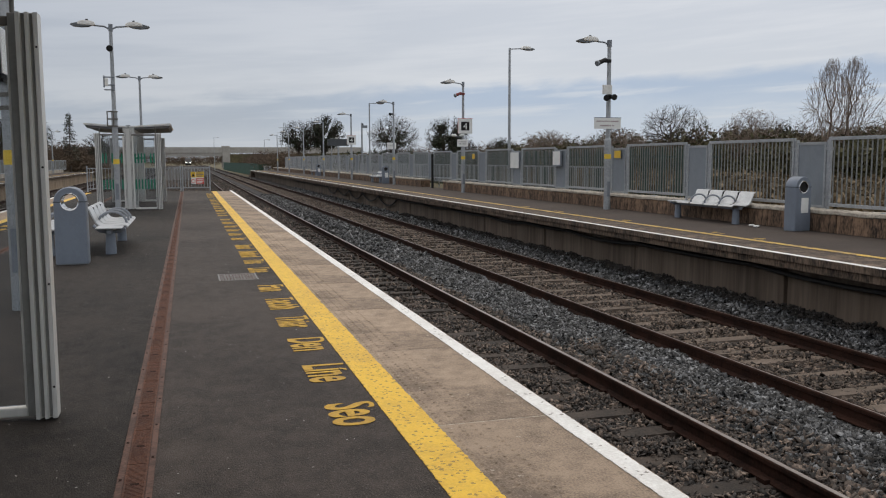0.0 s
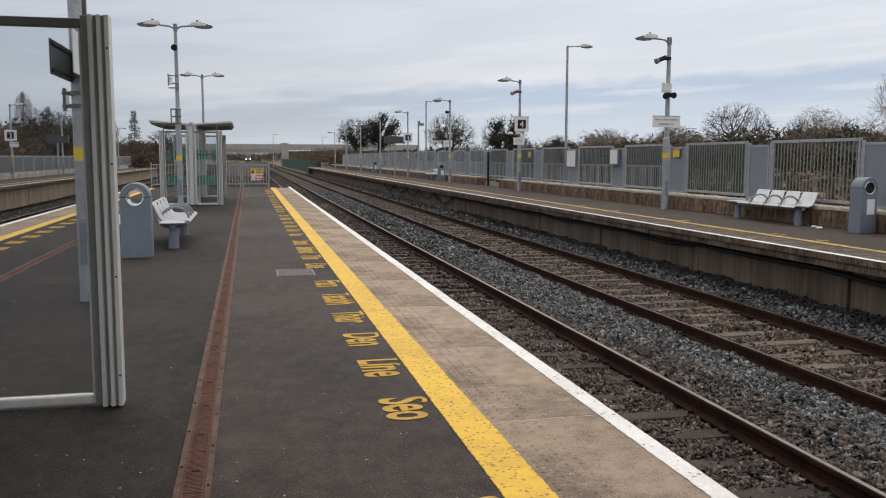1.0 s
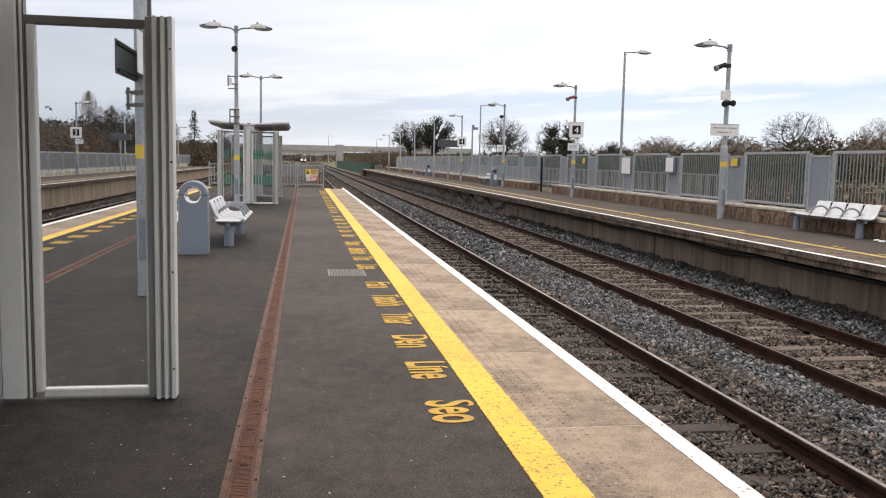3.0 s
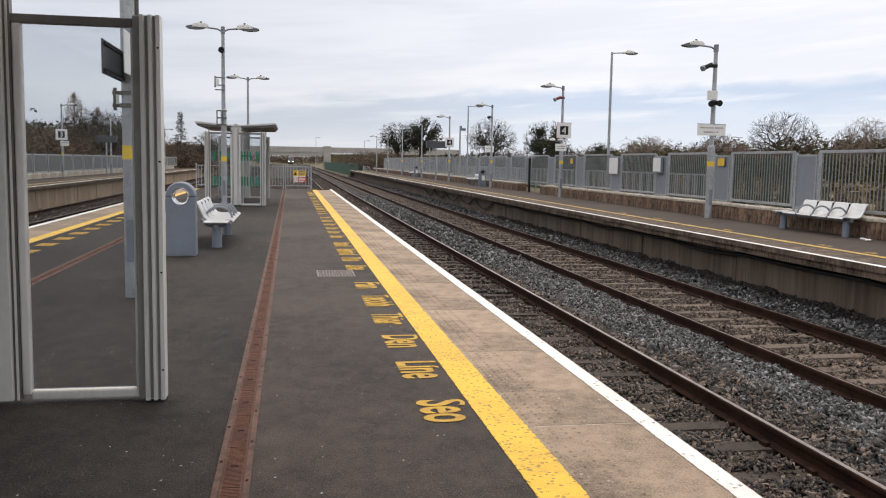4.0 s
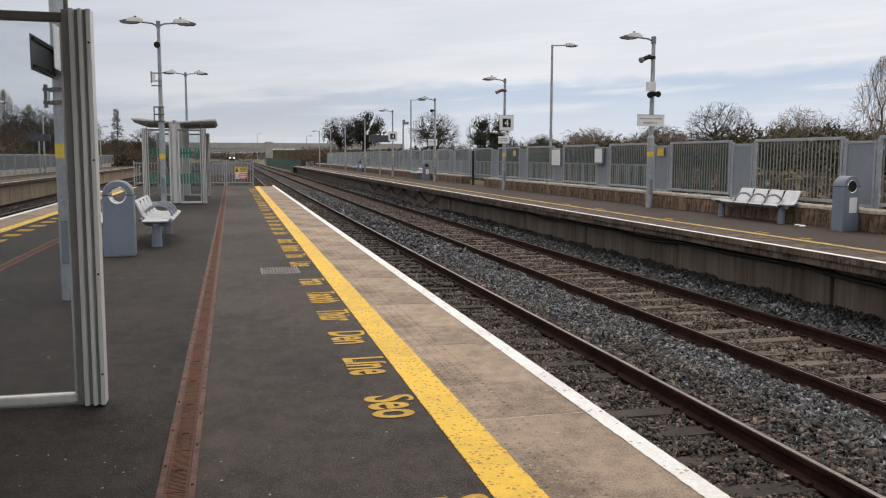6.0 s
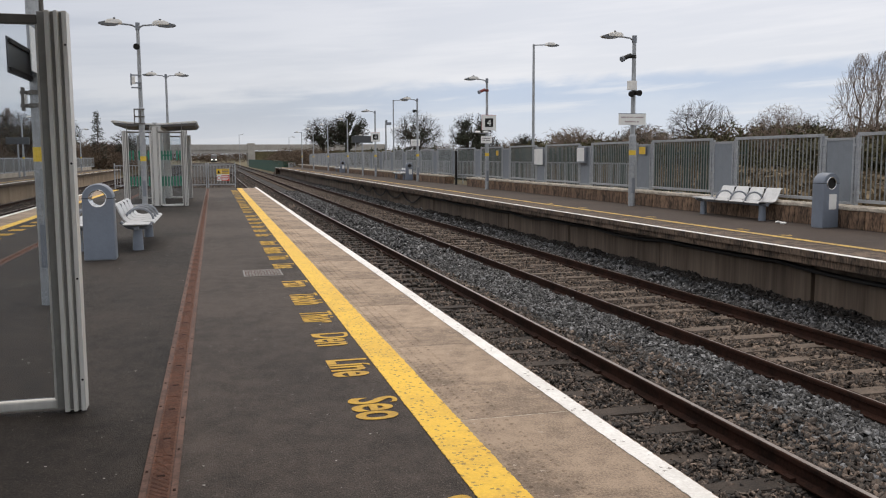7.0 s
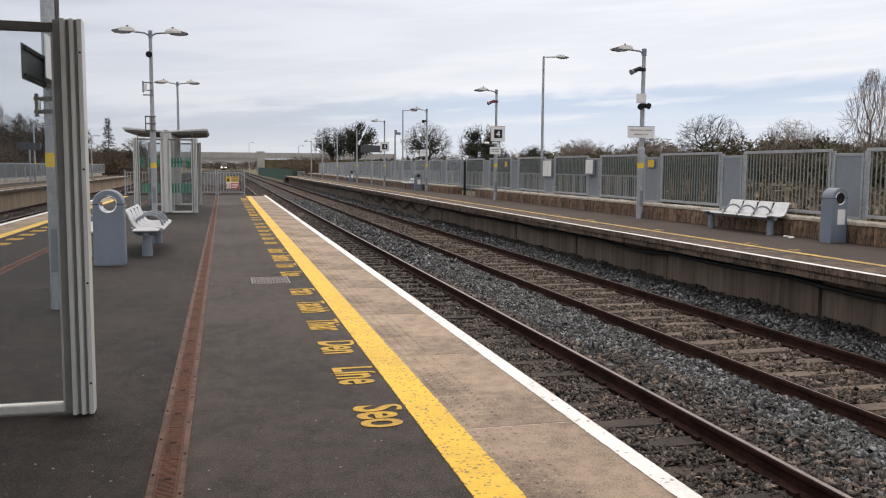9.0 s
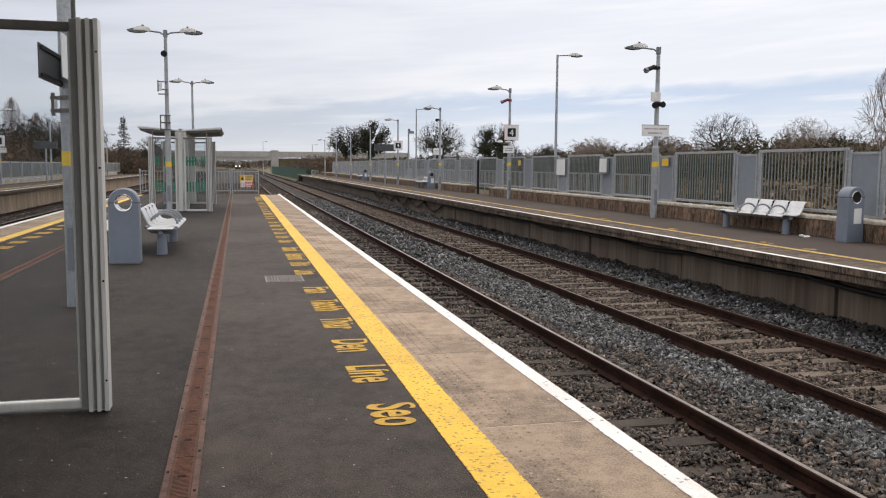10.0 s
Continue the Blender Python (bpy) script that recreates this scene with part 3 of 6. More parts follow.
for v in cap.verts:
    v.co.x += 0.05 * noise.noise((v.co.x * 5, v.co.y * 7, 1.0))
    v.co.z += 0.035 * noise.noise((v.co.x * 5, v.co.y * 7, 4.0))
CAP = mesh_of("wall_cap", cap, CONCRETE_PALE)
y = -12.0
while y < FAR_END - 2:
    if not 38.0 < y + 0.95 < 40.9:
        piece("wall_block", BLOCK, low_wall, pose(0, y, 0))
        piece("wall_cap", CAP, low_wall, pose(0, y, 0, 0, 0, 0))
    y += 1.9
low_left = thing("retaining_wall", pose(0, 0, 0), "low pale stone kerb under the far fence", "wall", kind="structure")
KERB = mesh_of("wall_block", box(B(), -14.35, -14.0, 0.01, 1.89, 0.0, 0.3, 0.02), CONCRETE_PALE)
y = 20.0
while y < 108:
    piece("wall_block", KERB, low_left, pose(0, y, 0))
    y += 1.9

# ---- tracks ----
RAIL_OUTLINE = [(-0.07, -0.159), (0.07, -0.159), (0.07, -0.148), (0.012, -0.125), (0.009, -0.05), (0.035, -0.038), (0.036, -0.008), (0.03, 0.0),
                (-0.03, 0.0), (-0.036, -0.008), (-0.035, -0.038), (-0.009, -0.05), (-0.012, -0.125), (-0.07, -0.148)]


def track(xl, xr, y0, y1, sleeper_mat, label, shine, first):
    t = thing("railway_track", pose(0, 0, 0), label, "railway track", kind="structure")
    for x in (xl, xr):
        bm = B()
        profile(bm, [(x + a, RAIL_Z + c) for a, c in RAIL_OUTLINE], y0, y1)
        r = part("rail", bm, RAIL_SIDE, t)
        part("running_band", box(B(), x - shine, x + shine, y0, y1, RAIL_Z + 0.0002, RAIL_Z + 0.0016), RAIL_TOP, r, "rubbed bright rail head")
    mid = (xl + xr) / 2
    sb = B()
    profile(sb, [(-0.13, -0.14), (0.13, -0.14), (0.105, 0.0), (-0.105, 0.0)], mid - 1.3, mid + 1.3, axis="x")
    sl = mesh_of("sleeper", sb, sleeper_mat)
    fb = B()
    for x in (xl, xr):
        for s in (-1, 1):
            box(fb, x + s * 0.085 - 0.025, x + s * 0.085 + 0.025, -0.05, 0.05, 0.0, 0.035)
    fm = mesh_of("rail_clip", fb, RAIL_SIDE)
    y, k = first, 0
    while y < min(y1, 150) and k < 250:
        s = piece("sleeper", sl, t, pose(0, y, RAIL_Z - 0.159, 0, 0, random.uniform(-0.4, 0.4)))
        if y < 22:
            piece("rail_clip", fm, s, pose(0, 0, 0))
        y += 0.65
        k += 1
    return t


track(2.47, 4.14, -14, 420, SLEEPER_DARK, "rusty rails on dark oil-stained sleepers", 0.021, 1.4 - 0.65 * 15)
track(5.80, 7.47, -14, 420, SLEEPER_PALE, "rusty brown rails on grey concrete sleepers", 0.008, 4.6 - 0.65 * 20)
track(-7.13, -5.46, -14, 420, SLEEPER_DARK, "rusty rails on dark sleepers beside the island", 0.022, 8.0)
track(-10.13, -8.46, -14, 420, SLEEPER_DARK, "rusty rails on dark sleepers below the tan wall", 0.022, 8.0)


# ---- loose stones ----
rng = np.random.default_rng(7)
CUBE = np.array([(sx, sy, sz) for sx in (-1, 1) for sy in (-1, 1) for sz in (-1, 1)]) * 0.72
CUBE_F = np.array([(0, 1, 3), (0, 3, 2), (4, 6, 7), (4, 7, 5), (0, 4, 5), (0, 5, 1), (2, 3, 7), (2, 7, 6), (1, 5, 7), (1, 7, 3)])  # open below
OCT = np.array([(1, 0, 0), (-1, 0, 0), (0, 1, 0), (0, -1, 0), (0, 0, 1), (0, 0, -1.0)])
OCT_F = np.array([(0, 2, 4), (2, 1, 4), (1, 3, 4), (3, 0, 4), (2, 0, 5), (1, 2, 5), (3, 1, 5), (0, 3, 5)])


def turns(n):
    """Mostly flat-lying turns: any heading, a tilt of some tens of degrees."""
    a, tx, ty = rng.uniform(0, math.pi, n), rng.normal(0, 0.34, n), rng.normal(0, 0.34, n)
    q = np.stack([np.cos(a), tx * np.cos(a) + ty * np.sin(a), ty * np.cos(a) - tx * np.sin(a), np.sin(a)], -1)
    q /= np.linalg.norm(q, axis=1)[:, None]
    w, x, y, z = q.T
    return np.stack([np.stack([1 - 2 * (y * y + z * z), 2 * (x * y - z * w), 2 * (x * z + y * w)], -1),
                     np.stack([2 * (x * y + z * w), 1 - 2 * (x * x + z * z), 2 * (y * z - x * w)], -1),
                     np.stack([2 * (x * z - y * w), 2 * (y * z + x * w), 1 - 2 * (x * x + y * y)], -1)], 1)


def stones(name, centres, size, material, label, near=True):
    """Broken angular stones: skewed, tapered blocks with flat sides."""
    base, faces = (CUBE, CUBE_F) if near else (OCT, OCT_F)
    n = len(centres)
    v = base[None] * (1 + rng.uniform(-0.45, 0.3, (n, len(base), 1)))
    v = v + rng.uniform(-0.28, 0.28, v.shape)
    v = v * np.stack([rng.uniform(0.9, 2.0, n), rng.uniform(0.5, 1.05, n), rng.uniform(0.26, 0.66, n)], -1)[:, None]
    v = np.einsum("nij,nkj->nki", turns(n), v) * (size * rng.uniform(0.6, 1.35, (n, 1, 1)))
    v = v + centres[:, None]
    f = faces[None] + (np.arange(n) * len(base))[:, None, None]
    return tagged(new(name, bulk(name, v.reshape(-1, 3), f.reshape(-1, 3), material)), label, "ballast", kind="stuff")


def scatter(n, x0, x1, y0, y1, top, rise=0.0, keep=None, bias=1.0):
    u = rng.uniform(0, 1, n) ** bias
    c = np.stack([rng.uniform(x0, x1, n), y0 + (y1 - y0) * u, np.zeros(n)], -1)
    if keep:
        c = c[keep(c)]
    wob = 0.02 * np.sin(c[:, 0] * 5.1 + c[:, 1] * 3.3) + 0.015 * np.sin(c[:, 1] * 7.7 - c[:, 0] * 2.0)
    mid = 1 - (2 * (c[:, 0] - x0) / (x1 - x0) - 1) ** 2
    c[:, 2] = top + wob + rise * mid + rng.uniform(-0.02, 0.012, len(c))
    return c


def crib(first):
    """Keeps stones off most of the sleeper tops."""
    return lambda c: (np.abs((c[:, 1] - first + 0.325) % 0.65 - 0.325) > 0.10) | (rng.uniform(0, 1, len(c)) < 0.24)


stones("ballast", scatter(32000, 4.5, 5.68, 3.2, 19, -1.045, 0.055, bias=1.25), 0.0265, BALLAST_BLUE, "blue-grey broken stone between the two tracks")
stones("ballast", scatter(8000, 4.23, 4.62, 3.2, 19, -1.05, 0.02, bias=1.25), 0.030, BALLAST_BROWN, "dark brown broken stone along the outer side of the rail")
stones("ballast", scatter(2400, 4.5, 5.1, 2.8, 10.0, -1.028, 0.05, bias=1.2), 0.027, BALLAST_BROWN, "scattered dark brown stone on the blue-grey bed")
stones("ballast", scatter(9000, 1.75, 5.68, -4, 3.2, -1.07, 0.0), 0.045, BALLAST_BROWN, "dark broken stone behind the start", False)
stones("ballast", scatter(7000, 5.9, 8.45, -2, 6.5, -1.07, 0.0), 0.045, BALLAST_TAN, "dusty stone opposite the start", False)
stones("ballast", scatter(9000, 4.26, 5.68, 19, 60, -1.04, 0.055, bias=1.4), 0.05, BALLAST_BLUE, "blue-grey broken stone farther along", False)
stones("ballast", scatter(40000, 1.95, 4.03, 2.6, 14, -1.066, 0.0, crib(1.4), 1.25), 0.0205, BALLAST_BROWN, "dark oily broken stone around the near sleepers")
stones("ballast", scatter(8000, 1.9, 4.03, 14, 45, -1.07, 0.0, crib(1.4), 1.3), 0.042, BALLAST_BROWN, "dark oily broken stone along the near track", False)
stones("ballast", scatter(22000, 5.9, 7.37, 5.0, 19, -1.076, 0.0, crib(4.6), 1.2), 0.025, BALLAST_TAN, "dusty tan stone between pale sleepers")
stones("ballast", scatter(7000, 5.9, 7.37, 19, 55, -1.07, 0.0, crib(4.6), 1.3), 0.044, BALLAST_TAN, "dusty tan stone along the track opposite", False)


def bank(c):
    """Stones climb towards the foot of the panels."""
    c[:, 2] += 0.15 * np.clip((c[:, 0] - 7.65) / 0.8, 0, 1)
    return c


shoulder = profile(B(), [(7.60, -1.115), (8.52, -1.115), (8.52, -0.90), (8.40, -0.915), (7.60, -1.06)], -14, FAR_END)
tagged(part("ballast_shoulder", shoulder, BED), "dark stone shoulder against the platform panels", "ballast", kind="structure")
stones("ballast", bank(scatter(14000, 7.56, 8.5, 6.5, 24, -1.035, 0.02, None, 1.2)), 0.03, BALLAST_BLUE, "blue-grey stone against the platform panels")
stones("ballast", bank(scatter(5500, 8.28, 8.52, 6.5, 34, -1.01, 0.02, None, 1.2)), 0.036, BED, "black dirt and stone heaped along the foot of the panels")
stones("ballast", bank(scatter(5000, 7.56, 8.46, 24, 70, -1.035, 0.02, None, 1.3)), 0.055, BALLAST_BLUE, "blue-grey stone along the platform panels", False)
stones("ballast", scatter(6000, -10.95, -4.7, 14, 70, -1.06, 0.02, None, 1.2), 0.055, BALLAST_BROWN, "brown stone around the lines across the island", False)
stones("ballast", scatter(7000, EDGE_LEFT, 4.0, 40.6, 110, -1.08, 0.02, None, 1.4), 0.07, BALLAST_TAN, "tan stone past the end of the platform", False)


# ---- drain channels ----
def drain(x0, x1, y0, y1, label):
    d = thing("drain_channel", pose(0, 0, 0), label, "drain", kind="structure")
    # black plate on the tarmac stands in for the unlit channel depth
    part("channel_floor", box(B(), x0 + 0.01, x1 - 0.01, y0, y1, 0.0005, 0.002), BLACK, d)
    for a, b in ((x0, x0 + 0.028), (x1 - 0.028, x1)):
        part("edge_frame", box(B(), a, b, y0, y1, 0.001, 0.007, 0.002), RUST_FRAME, d, "scuffed steel edge")
    bm = B()
    n = 33
    for i in range(n):
        ya = 0.004 + i * 0.492 / n
        box(bm, x0 + 0.034, x1 - 0.034, ya, ya + 0.0095, 0.002, 0.0055)
    key = mesh_of("grating_key", box(B(), (x0 + x1) / 2 - 0.017, (x0 + x1) / 2 + 0.017, 0.235, 0.258, 0.002, 0.0064), RAIL_SIDE)
    bolt = mesh_of("frame_bolt", box(B(), x1 - 0.02, x1 - 0.008, 0.055, 0.08, 0.006, 0.0078), RAIL_SIDE)
    bolt_l = mesh_of("frame_bolt", box(B(), x0 + 0.008, x0 + 0.02, 0.295, 0.32, 0.006, 0.0078), RAIL_SIDE)
    for xx in (x0 + 0.03, x1 - 0.038):
        box(bm, xx, xx + 0.008, 0.0, 0.495, 0.002, 0.0058)
    g = mesh_of("grating", bm, RUST)
    fb = B()
    for i in range(11):
        box(fb, x0 + 0.034, x1 - 0.034, 0.006 + i * 0.0445, 0.036 + i * 0.0445, 0.002, 0.0055)
    g_far = mesh_of("grating", fb, RUST)
    y = y0
    while y < y1 - 0.5:
        gr = piece("grating", g if -2 < y < 16 else g_far, d, pose(0, y, 0))
        if y < 16:
            piece("grating_key", key, gr, pose(0, 0, 0))
            piece("frame_bolt", bolt, d, pose(0, y, 0))
            piece("frame_bolt", bolt_l, d, pose(0, y, 0))
        y += 0.5
    return d


drain(-0.325, -0.175, -14.0, 39.0, "rust-brown slotted drain grating along the platform")
drain(-2.78, -2.63, -14.0, 39.0, "rust-brown slotted drain grating on the other side")

# steel cover grid set in the tarmac
grid = thing("access_cover", pose(0.525, 10.17, 0.0), "grey steel chequered cover set in the tarmac", "access cover")
part("cover_frame", box(B(), -0.22, 0.22, -0.29, 0.29, 0.001, 0.004, 0.001), ALU_DARK, grid)
LONG_BAR = mesh_of("bar", box(B(), -0.0035, 0.0035, -0.27, 0.27, 0.003, 0.006), RUST_FRAME)
CROSS_BAR = mesh_of("bar", box(B(), -0.20, 0.20, -0.004, 0.004, 0.003, 0.0055), RUST_FRAME)
for i in range(12):
    piece("bar", LONG_BAR, grid, pose(-0.1965 + i * 0.0355, 0, 0))
for i in range(9):
    piece("bar", CROSS_BAR, grid, pose(0, -0.246 + i * 0.06, 0))

# words on the tarmac, read from the far end towards the near end
def painted_word(text, y_far, y_near, x0=0.68, x1=0.955):
    me = letters(text, 0.3, 0.0006, bold=0.0065)
    # tall stencil lettering: small letters nearly as high as capitals
    cap_h = max(v.co.y for v in me.vertices)
    xh = 0.70 * cap_h
    for v in me.vertices:
        v.co.y = v.co.y * 0.84 / 0.70 if v.co.y < xh else cap_h * 0.84 + (v.co.y - xh) * 0.16 / 0.30
    xs = [v.co.x for v in me.vertices]
    ys = [v.co.y for v in me.vertices]
    sx, sy = (y_far - y_near) / (max(xs) - min(xs)), (x1 - x0) / (max(ys) - min(ys))
    cx, cy = (max(xs) + min(xs)) / 2, (max(ys) + min(ys)) / 2
    for v in me.vertices:
        a, b = (v.co.x - cx) * sx, (v.co.y - cy) * sy
        v.co.x, v.co.y, v.co.z = b, -a, v.co.z + 0.0035
    me.materials.append(LETTER_YELLOW)
    ob = new("painted_word", me)
    ob.matrix_basis = pose((x0 + x1) / 2, (y_far + y_near) / 2, 0)
    return tagged(ob, f"worn yellow word {text} painted on the tarmac", "lettering", "words along the platform edge", "structure")


for word, ya, yb in (("Seo", 4.68, 4.27), ("L\u00edne", 5.62, 5.17), ("Den", 6.50, 6.06), ("Thiar", 7.46, 6.93), ("Taobh", 8.50, 7.83), ("Fan", 9.39, 8.95),
                     ("Stand", 14.02, 13.4), ("Behind", 13.0, 12.2), ("This", 11.90, 11.42), ("Line", 10.95, 10.5), ("Stand", 3.21, 2.6)):
    painted_word(word, ya, yb)
y = 14.9
for word, lw in (("Seo", 0.42), ("L\u00edne", 0.45), ("Den", 0.44), ("Thiar", 0.55), ("Taobh", 0.66), ("Fan", 0.44), ("Line", 0.45), ("This", 0.45), ("Behind", 0.8), ("Stand", 0.62),
                 ("Seo", 0.42), ("L\u00edne", 0.45), ("Den", 0.44), ("Thiar", 0.55), ("Taobh", 0.66), ("Fan", 0.44), ("Line", 0.45), ("This", 0.45), ("Behind", 0.8), ("Stand", 0.62)):
    painted_word(word, y + lw, y)
    y += lw + (0.5 if word != "Fan" else 1.1)

# worn traces of the same words on the platform opposite
for i in (0, 1, 4, 5, 8, 11, 13):
    bm = B()
    r_ = random.Random(i)
    for k in range(r_.randint(2, 5)):
        box(bm, 9.16 + r_.uniform(0, 0.08), 9.36 - r_.uniform(0, 0.08), k * 0.10, k * 0.10 + r_.uniform(0.02, 0.06), 0.001, 0.004)
    tagged(part("painted_word", bm, YELLOW_FADED, m=pose(0, 7.6 + i * 1.15, 0)), "nearly worn-away yellow word on the platform opposite", "lettering", "words on the platform opposite", "structure")

# the same words as seen small on the other edge of the island
for i in range(9):
    bm = B()
    for k in range(4):
        box(bm, -3.75, -3.5, k * 0.11, k * 0.11 + 0.07, 0.001, 0.004)
    tagged(part("painted_word", bm, LETTER_YELLOW, m=pose(0, 12.5 + i * 1.0, 0)), "worn yellow word by the other yellow line", "lettering", "words on the other edge", "structure")


# pale grit, gum and crumbs on the tarmac
gr_ = np.random.default_rng(31)
c = np.stack([gr_.uniform(-3.8, 0.93, 900), 3.0 + 15 * gr_.uniform(0, 1, 900) ** 1.6, np.full(900, 0.0015)], -1)
v, f = flat_crumbs(c, 0.0062, 32)
tagged(new("grit", bulk("grit", v, f, GRIT)), "pale crumbs of grit and gum on the tarmac", "grit", kind="stuff")


# ---- shelters ----
def shelter(m, label, marked):
    s = thing("platform_shelter", m, label, "shelter", "platform shelters")
    length, half = 4.9, 0.86
    for ye, inward in ((0.0, 1), (length, -1)):
        def yb(a, b):
            return (ye + inward * a, ye + inward * b)
        # clad spine post
        c = part("spine_post", box(B(), -0.058, 0.058, *yb(0.0, 0.10), 0.025, 2.2, 0.004), COLUMN_GREY, s, "pale grey clad post")
        for sx in (-1, 1):
            # ribbed strip beside the spine
            bm = B()
            box(bm, sx * 0.060, sx * 0.068, *yb(0.016, 0.07), 0.02, 2.2)
            part("trim_groove", bm, ALU_DARK, s)
            part("spine_trim", box(B(), sx * 0.069, sx * 0.084, *yb(-0.004, 0.07), 0.02, 2.2, 0.003), ALU, s)
            xi, xo = 0.095, 0.70
            part("trim_groove", box(B(), sx * 0.085, sx * 0.094, *yb(0.02, 0.07), 0.02, 2.2), ALU_DARK, s)
            part("inner_cladding", box(B(), sx * 0.075, sx * 0.20, *yb(0.17, 0.5), 0.03, 2.12, 0.004), COLUMN_GREY, s) if sx > 0 else None
            # pane frame
            f = part("pane_frame", box(B(), sx * xi, sx * (xi + 0.045), *yb(0.004, 0.06), 0.045, 2.03, 0.008), ALU, s)
            part("bottom_rail", box(B(), sx * (xi + 0.045), sx * xo, *yb(0.010, 0.060), 0.016, 0.068, 0.010), ALU, s)
            part("pane_edge", box(B(), sx * (xo - 0.014), sx * xo, *yb(0.012, 0.058), 0.068, 2.028, 0.003), ALU, s)
            part("top_rail", box(B(), sx * (xi - 0.01), sx * (xo - 0.002), *yb(0.014, 0.062), 2.028, 2.075, 0.004), ALU_DARK, s, "dark bronze top rail")
            pane = part("pane", box(B(), sx * (xi + 0.045), sx * xo, *yb(0.032, 0.038), 0.075, 2.03), CLEAR, s, "clear glass pane")
            pane.visible_shadow = False
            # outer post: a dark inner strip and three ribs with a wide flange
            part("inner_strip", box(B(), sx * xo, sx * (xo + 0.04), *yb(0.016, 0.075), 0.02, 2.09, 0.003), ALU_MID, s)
            bm = B()
            outline = [(0.742, 0.0), (0.762, -0.004), (0.768, 0.03), (0.780, 0.03), (0.786, -0.004), (0.802, -0.004), (0.808, 0.026), (0.818, 0.026), (0.824, 0.002), (0.845, 0.002), (0.845, 0.113), (0.824, 0.113), (0.818, 0.089), (0.808, 0.089), (0.802, 0.119), (0.786, 0.119), (0.780, 0.085), (0.768, 0.085), (0.762, 0.119), (0.742, 0.115)]
            # darker strips on the groove floors carry the shade between the ribs
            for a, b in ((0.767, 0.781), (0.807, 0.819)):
                part("post_groove", box(B(), sx * a, sx * b, *yb(0.022, 0.029), 0.02, 2.085), ALU_MID, s, "post groove with its shade put into a darker colour")
                part("post_groove", box(B(), sx * a, sx * b, *yb(0.092, 0.099), 0.02, 2.085), ALU_MID, s, "post groove with its shade put into a darker colour")
            profile(bm, [(sx * a, ye + inward * b) for a, b in outline], 0.012, 2.09, axis="z")
            post = part("outer_post", bm, ALU, s, "ribbed aluminium post")
            for zz in (0.18, 0.72, 1.32, 1.92):
                bm = B()
                tube(bm, (sx * 0.835, ye - inward * 0.001, zz), (sx * 0.835, ye + inward * 0.116, zz), 0.006, n=8)
                part("screw", bm, BLACK, post)
            tb = B()
            tube(tb, (sx * 0.72, ye + inward * 0.045, 2.08), (sx * 0.72, ye + inward * 0.045, 2.30), 0.012, n=8)
            part("roof_strut", tb, ALU_DARK, s)
            if marked and inward > 0:
                for z0, z1, skip in ((0.57, 0.84, ()), (1.29, 1.55, (4,))):
                    for k in range(7):
                        if k in skip:
                            continue
                        x = sx * (xi + 0.06 + k * 0.08)
                        part("glass_mark", box(B(), x, x + sx * 0.04, *yb(0.026, 0.031), z0, z1), GREEN_MARK, s, "green strip on the glass")
                part("glass_mark", box(B(), sx * (xi + 0.10), sx * (xi + 0.30), *yb(0.022, 0.0255), 1.40, 1.44), GREEN_MARK, s)
    # middle beam, side posts and the two lifted roof wings
    part("beam", box(B(), -0.15, 0.15, 0.36, length - 0.36, 2.12, 2.27, 0.01), COLUMN_GREY, s)
    part("spine_glass", box(B(), -0.006, 0.006, 0.36, length - 0.36, 0.1, 2.12), CLEAR, s).visible_shadow = False
    for sx in (-1, 1):
        bm = B()
        profile(bm, [(sx * 0.02, 2.255), (sx * 0.02, 2.285), (sx * 1.10, 2.375), (sx * 1.14, 2.35), (sx * 1.12, 2.325)], 0.32, length - 0.32)
        part("roof_wing", bm, ROOF_WHITE, s, "white roof wing lifted at its edge")
        for ya, yb_ in ((0.300, 0.318), (length - 0.318, length - 0.300)):
            bm = B()
            profile(bm, [(sx * 0.02, 2.268), (sx * 0.02, 2.296), (sx * 1.105, 2.386), (sx * 1.15, 2.355), (sx * 1.09, 2.352)], ya, yb_)
            part("roof_edge", bm, SIGN_WHITE, s, "bright white edge flashing")
        bm = B()
        profile(bm, [(sx * 0.16, 2.215), (sx * 0.16, 2.258), (sx * 1.11, 2.322), (sx * 1.06, 2.255)], 0.36, length - 0.36)
        part("soffit", bm, ROOF_UNDER, s, "dark soffit")
    part("gutter", box(B(), -0.06, 0.06, 0.32, length - 0.32, 2.305, 2.33, 0.005), GALV, s)
    return s


shelter(pose(-1.53, 24.95, 0), "glazed metal shelter with white lifted roof and green-marked panes", True)
shelter(pose(-1.534, 4.94, 0, 0, 0, 180), "glazed aluminium shelter with ribbed posts and pale spine", False)


# ---- lamp posts ----
def lamp_head(bm_house, bm_bowl, x, z, sx):
    """A lantern reaching from x outwards."""
    pts = [(0.0, 0.0), (0.015, 0.055), (0.08, 0.09), (0.28, 0.105), (0.40, 0.065), (0.43, -0.012), (0.0, -0.022)]
    profile(bm_house, [(x + sx * a, z + b) for a, b in pts], -0.10, 0.10)
    bmesh.ops.bevel(bm_house, geom=bm_house.edges[:], offset=0.016, segments=2, affect="EDGES", profile=0.6)
    pts = [(0.10, -0.020), (0.43, -0.013), (0.41, 0.045), (0.57, 0.006), (0.59, -0.018), (0.52, -0.052), (0.34, -0.068), (0.16, -0.05)]
    profile(bm_bowl, [(x + sx * a, z + b) for a, b in pts], -0.085, 0.085)


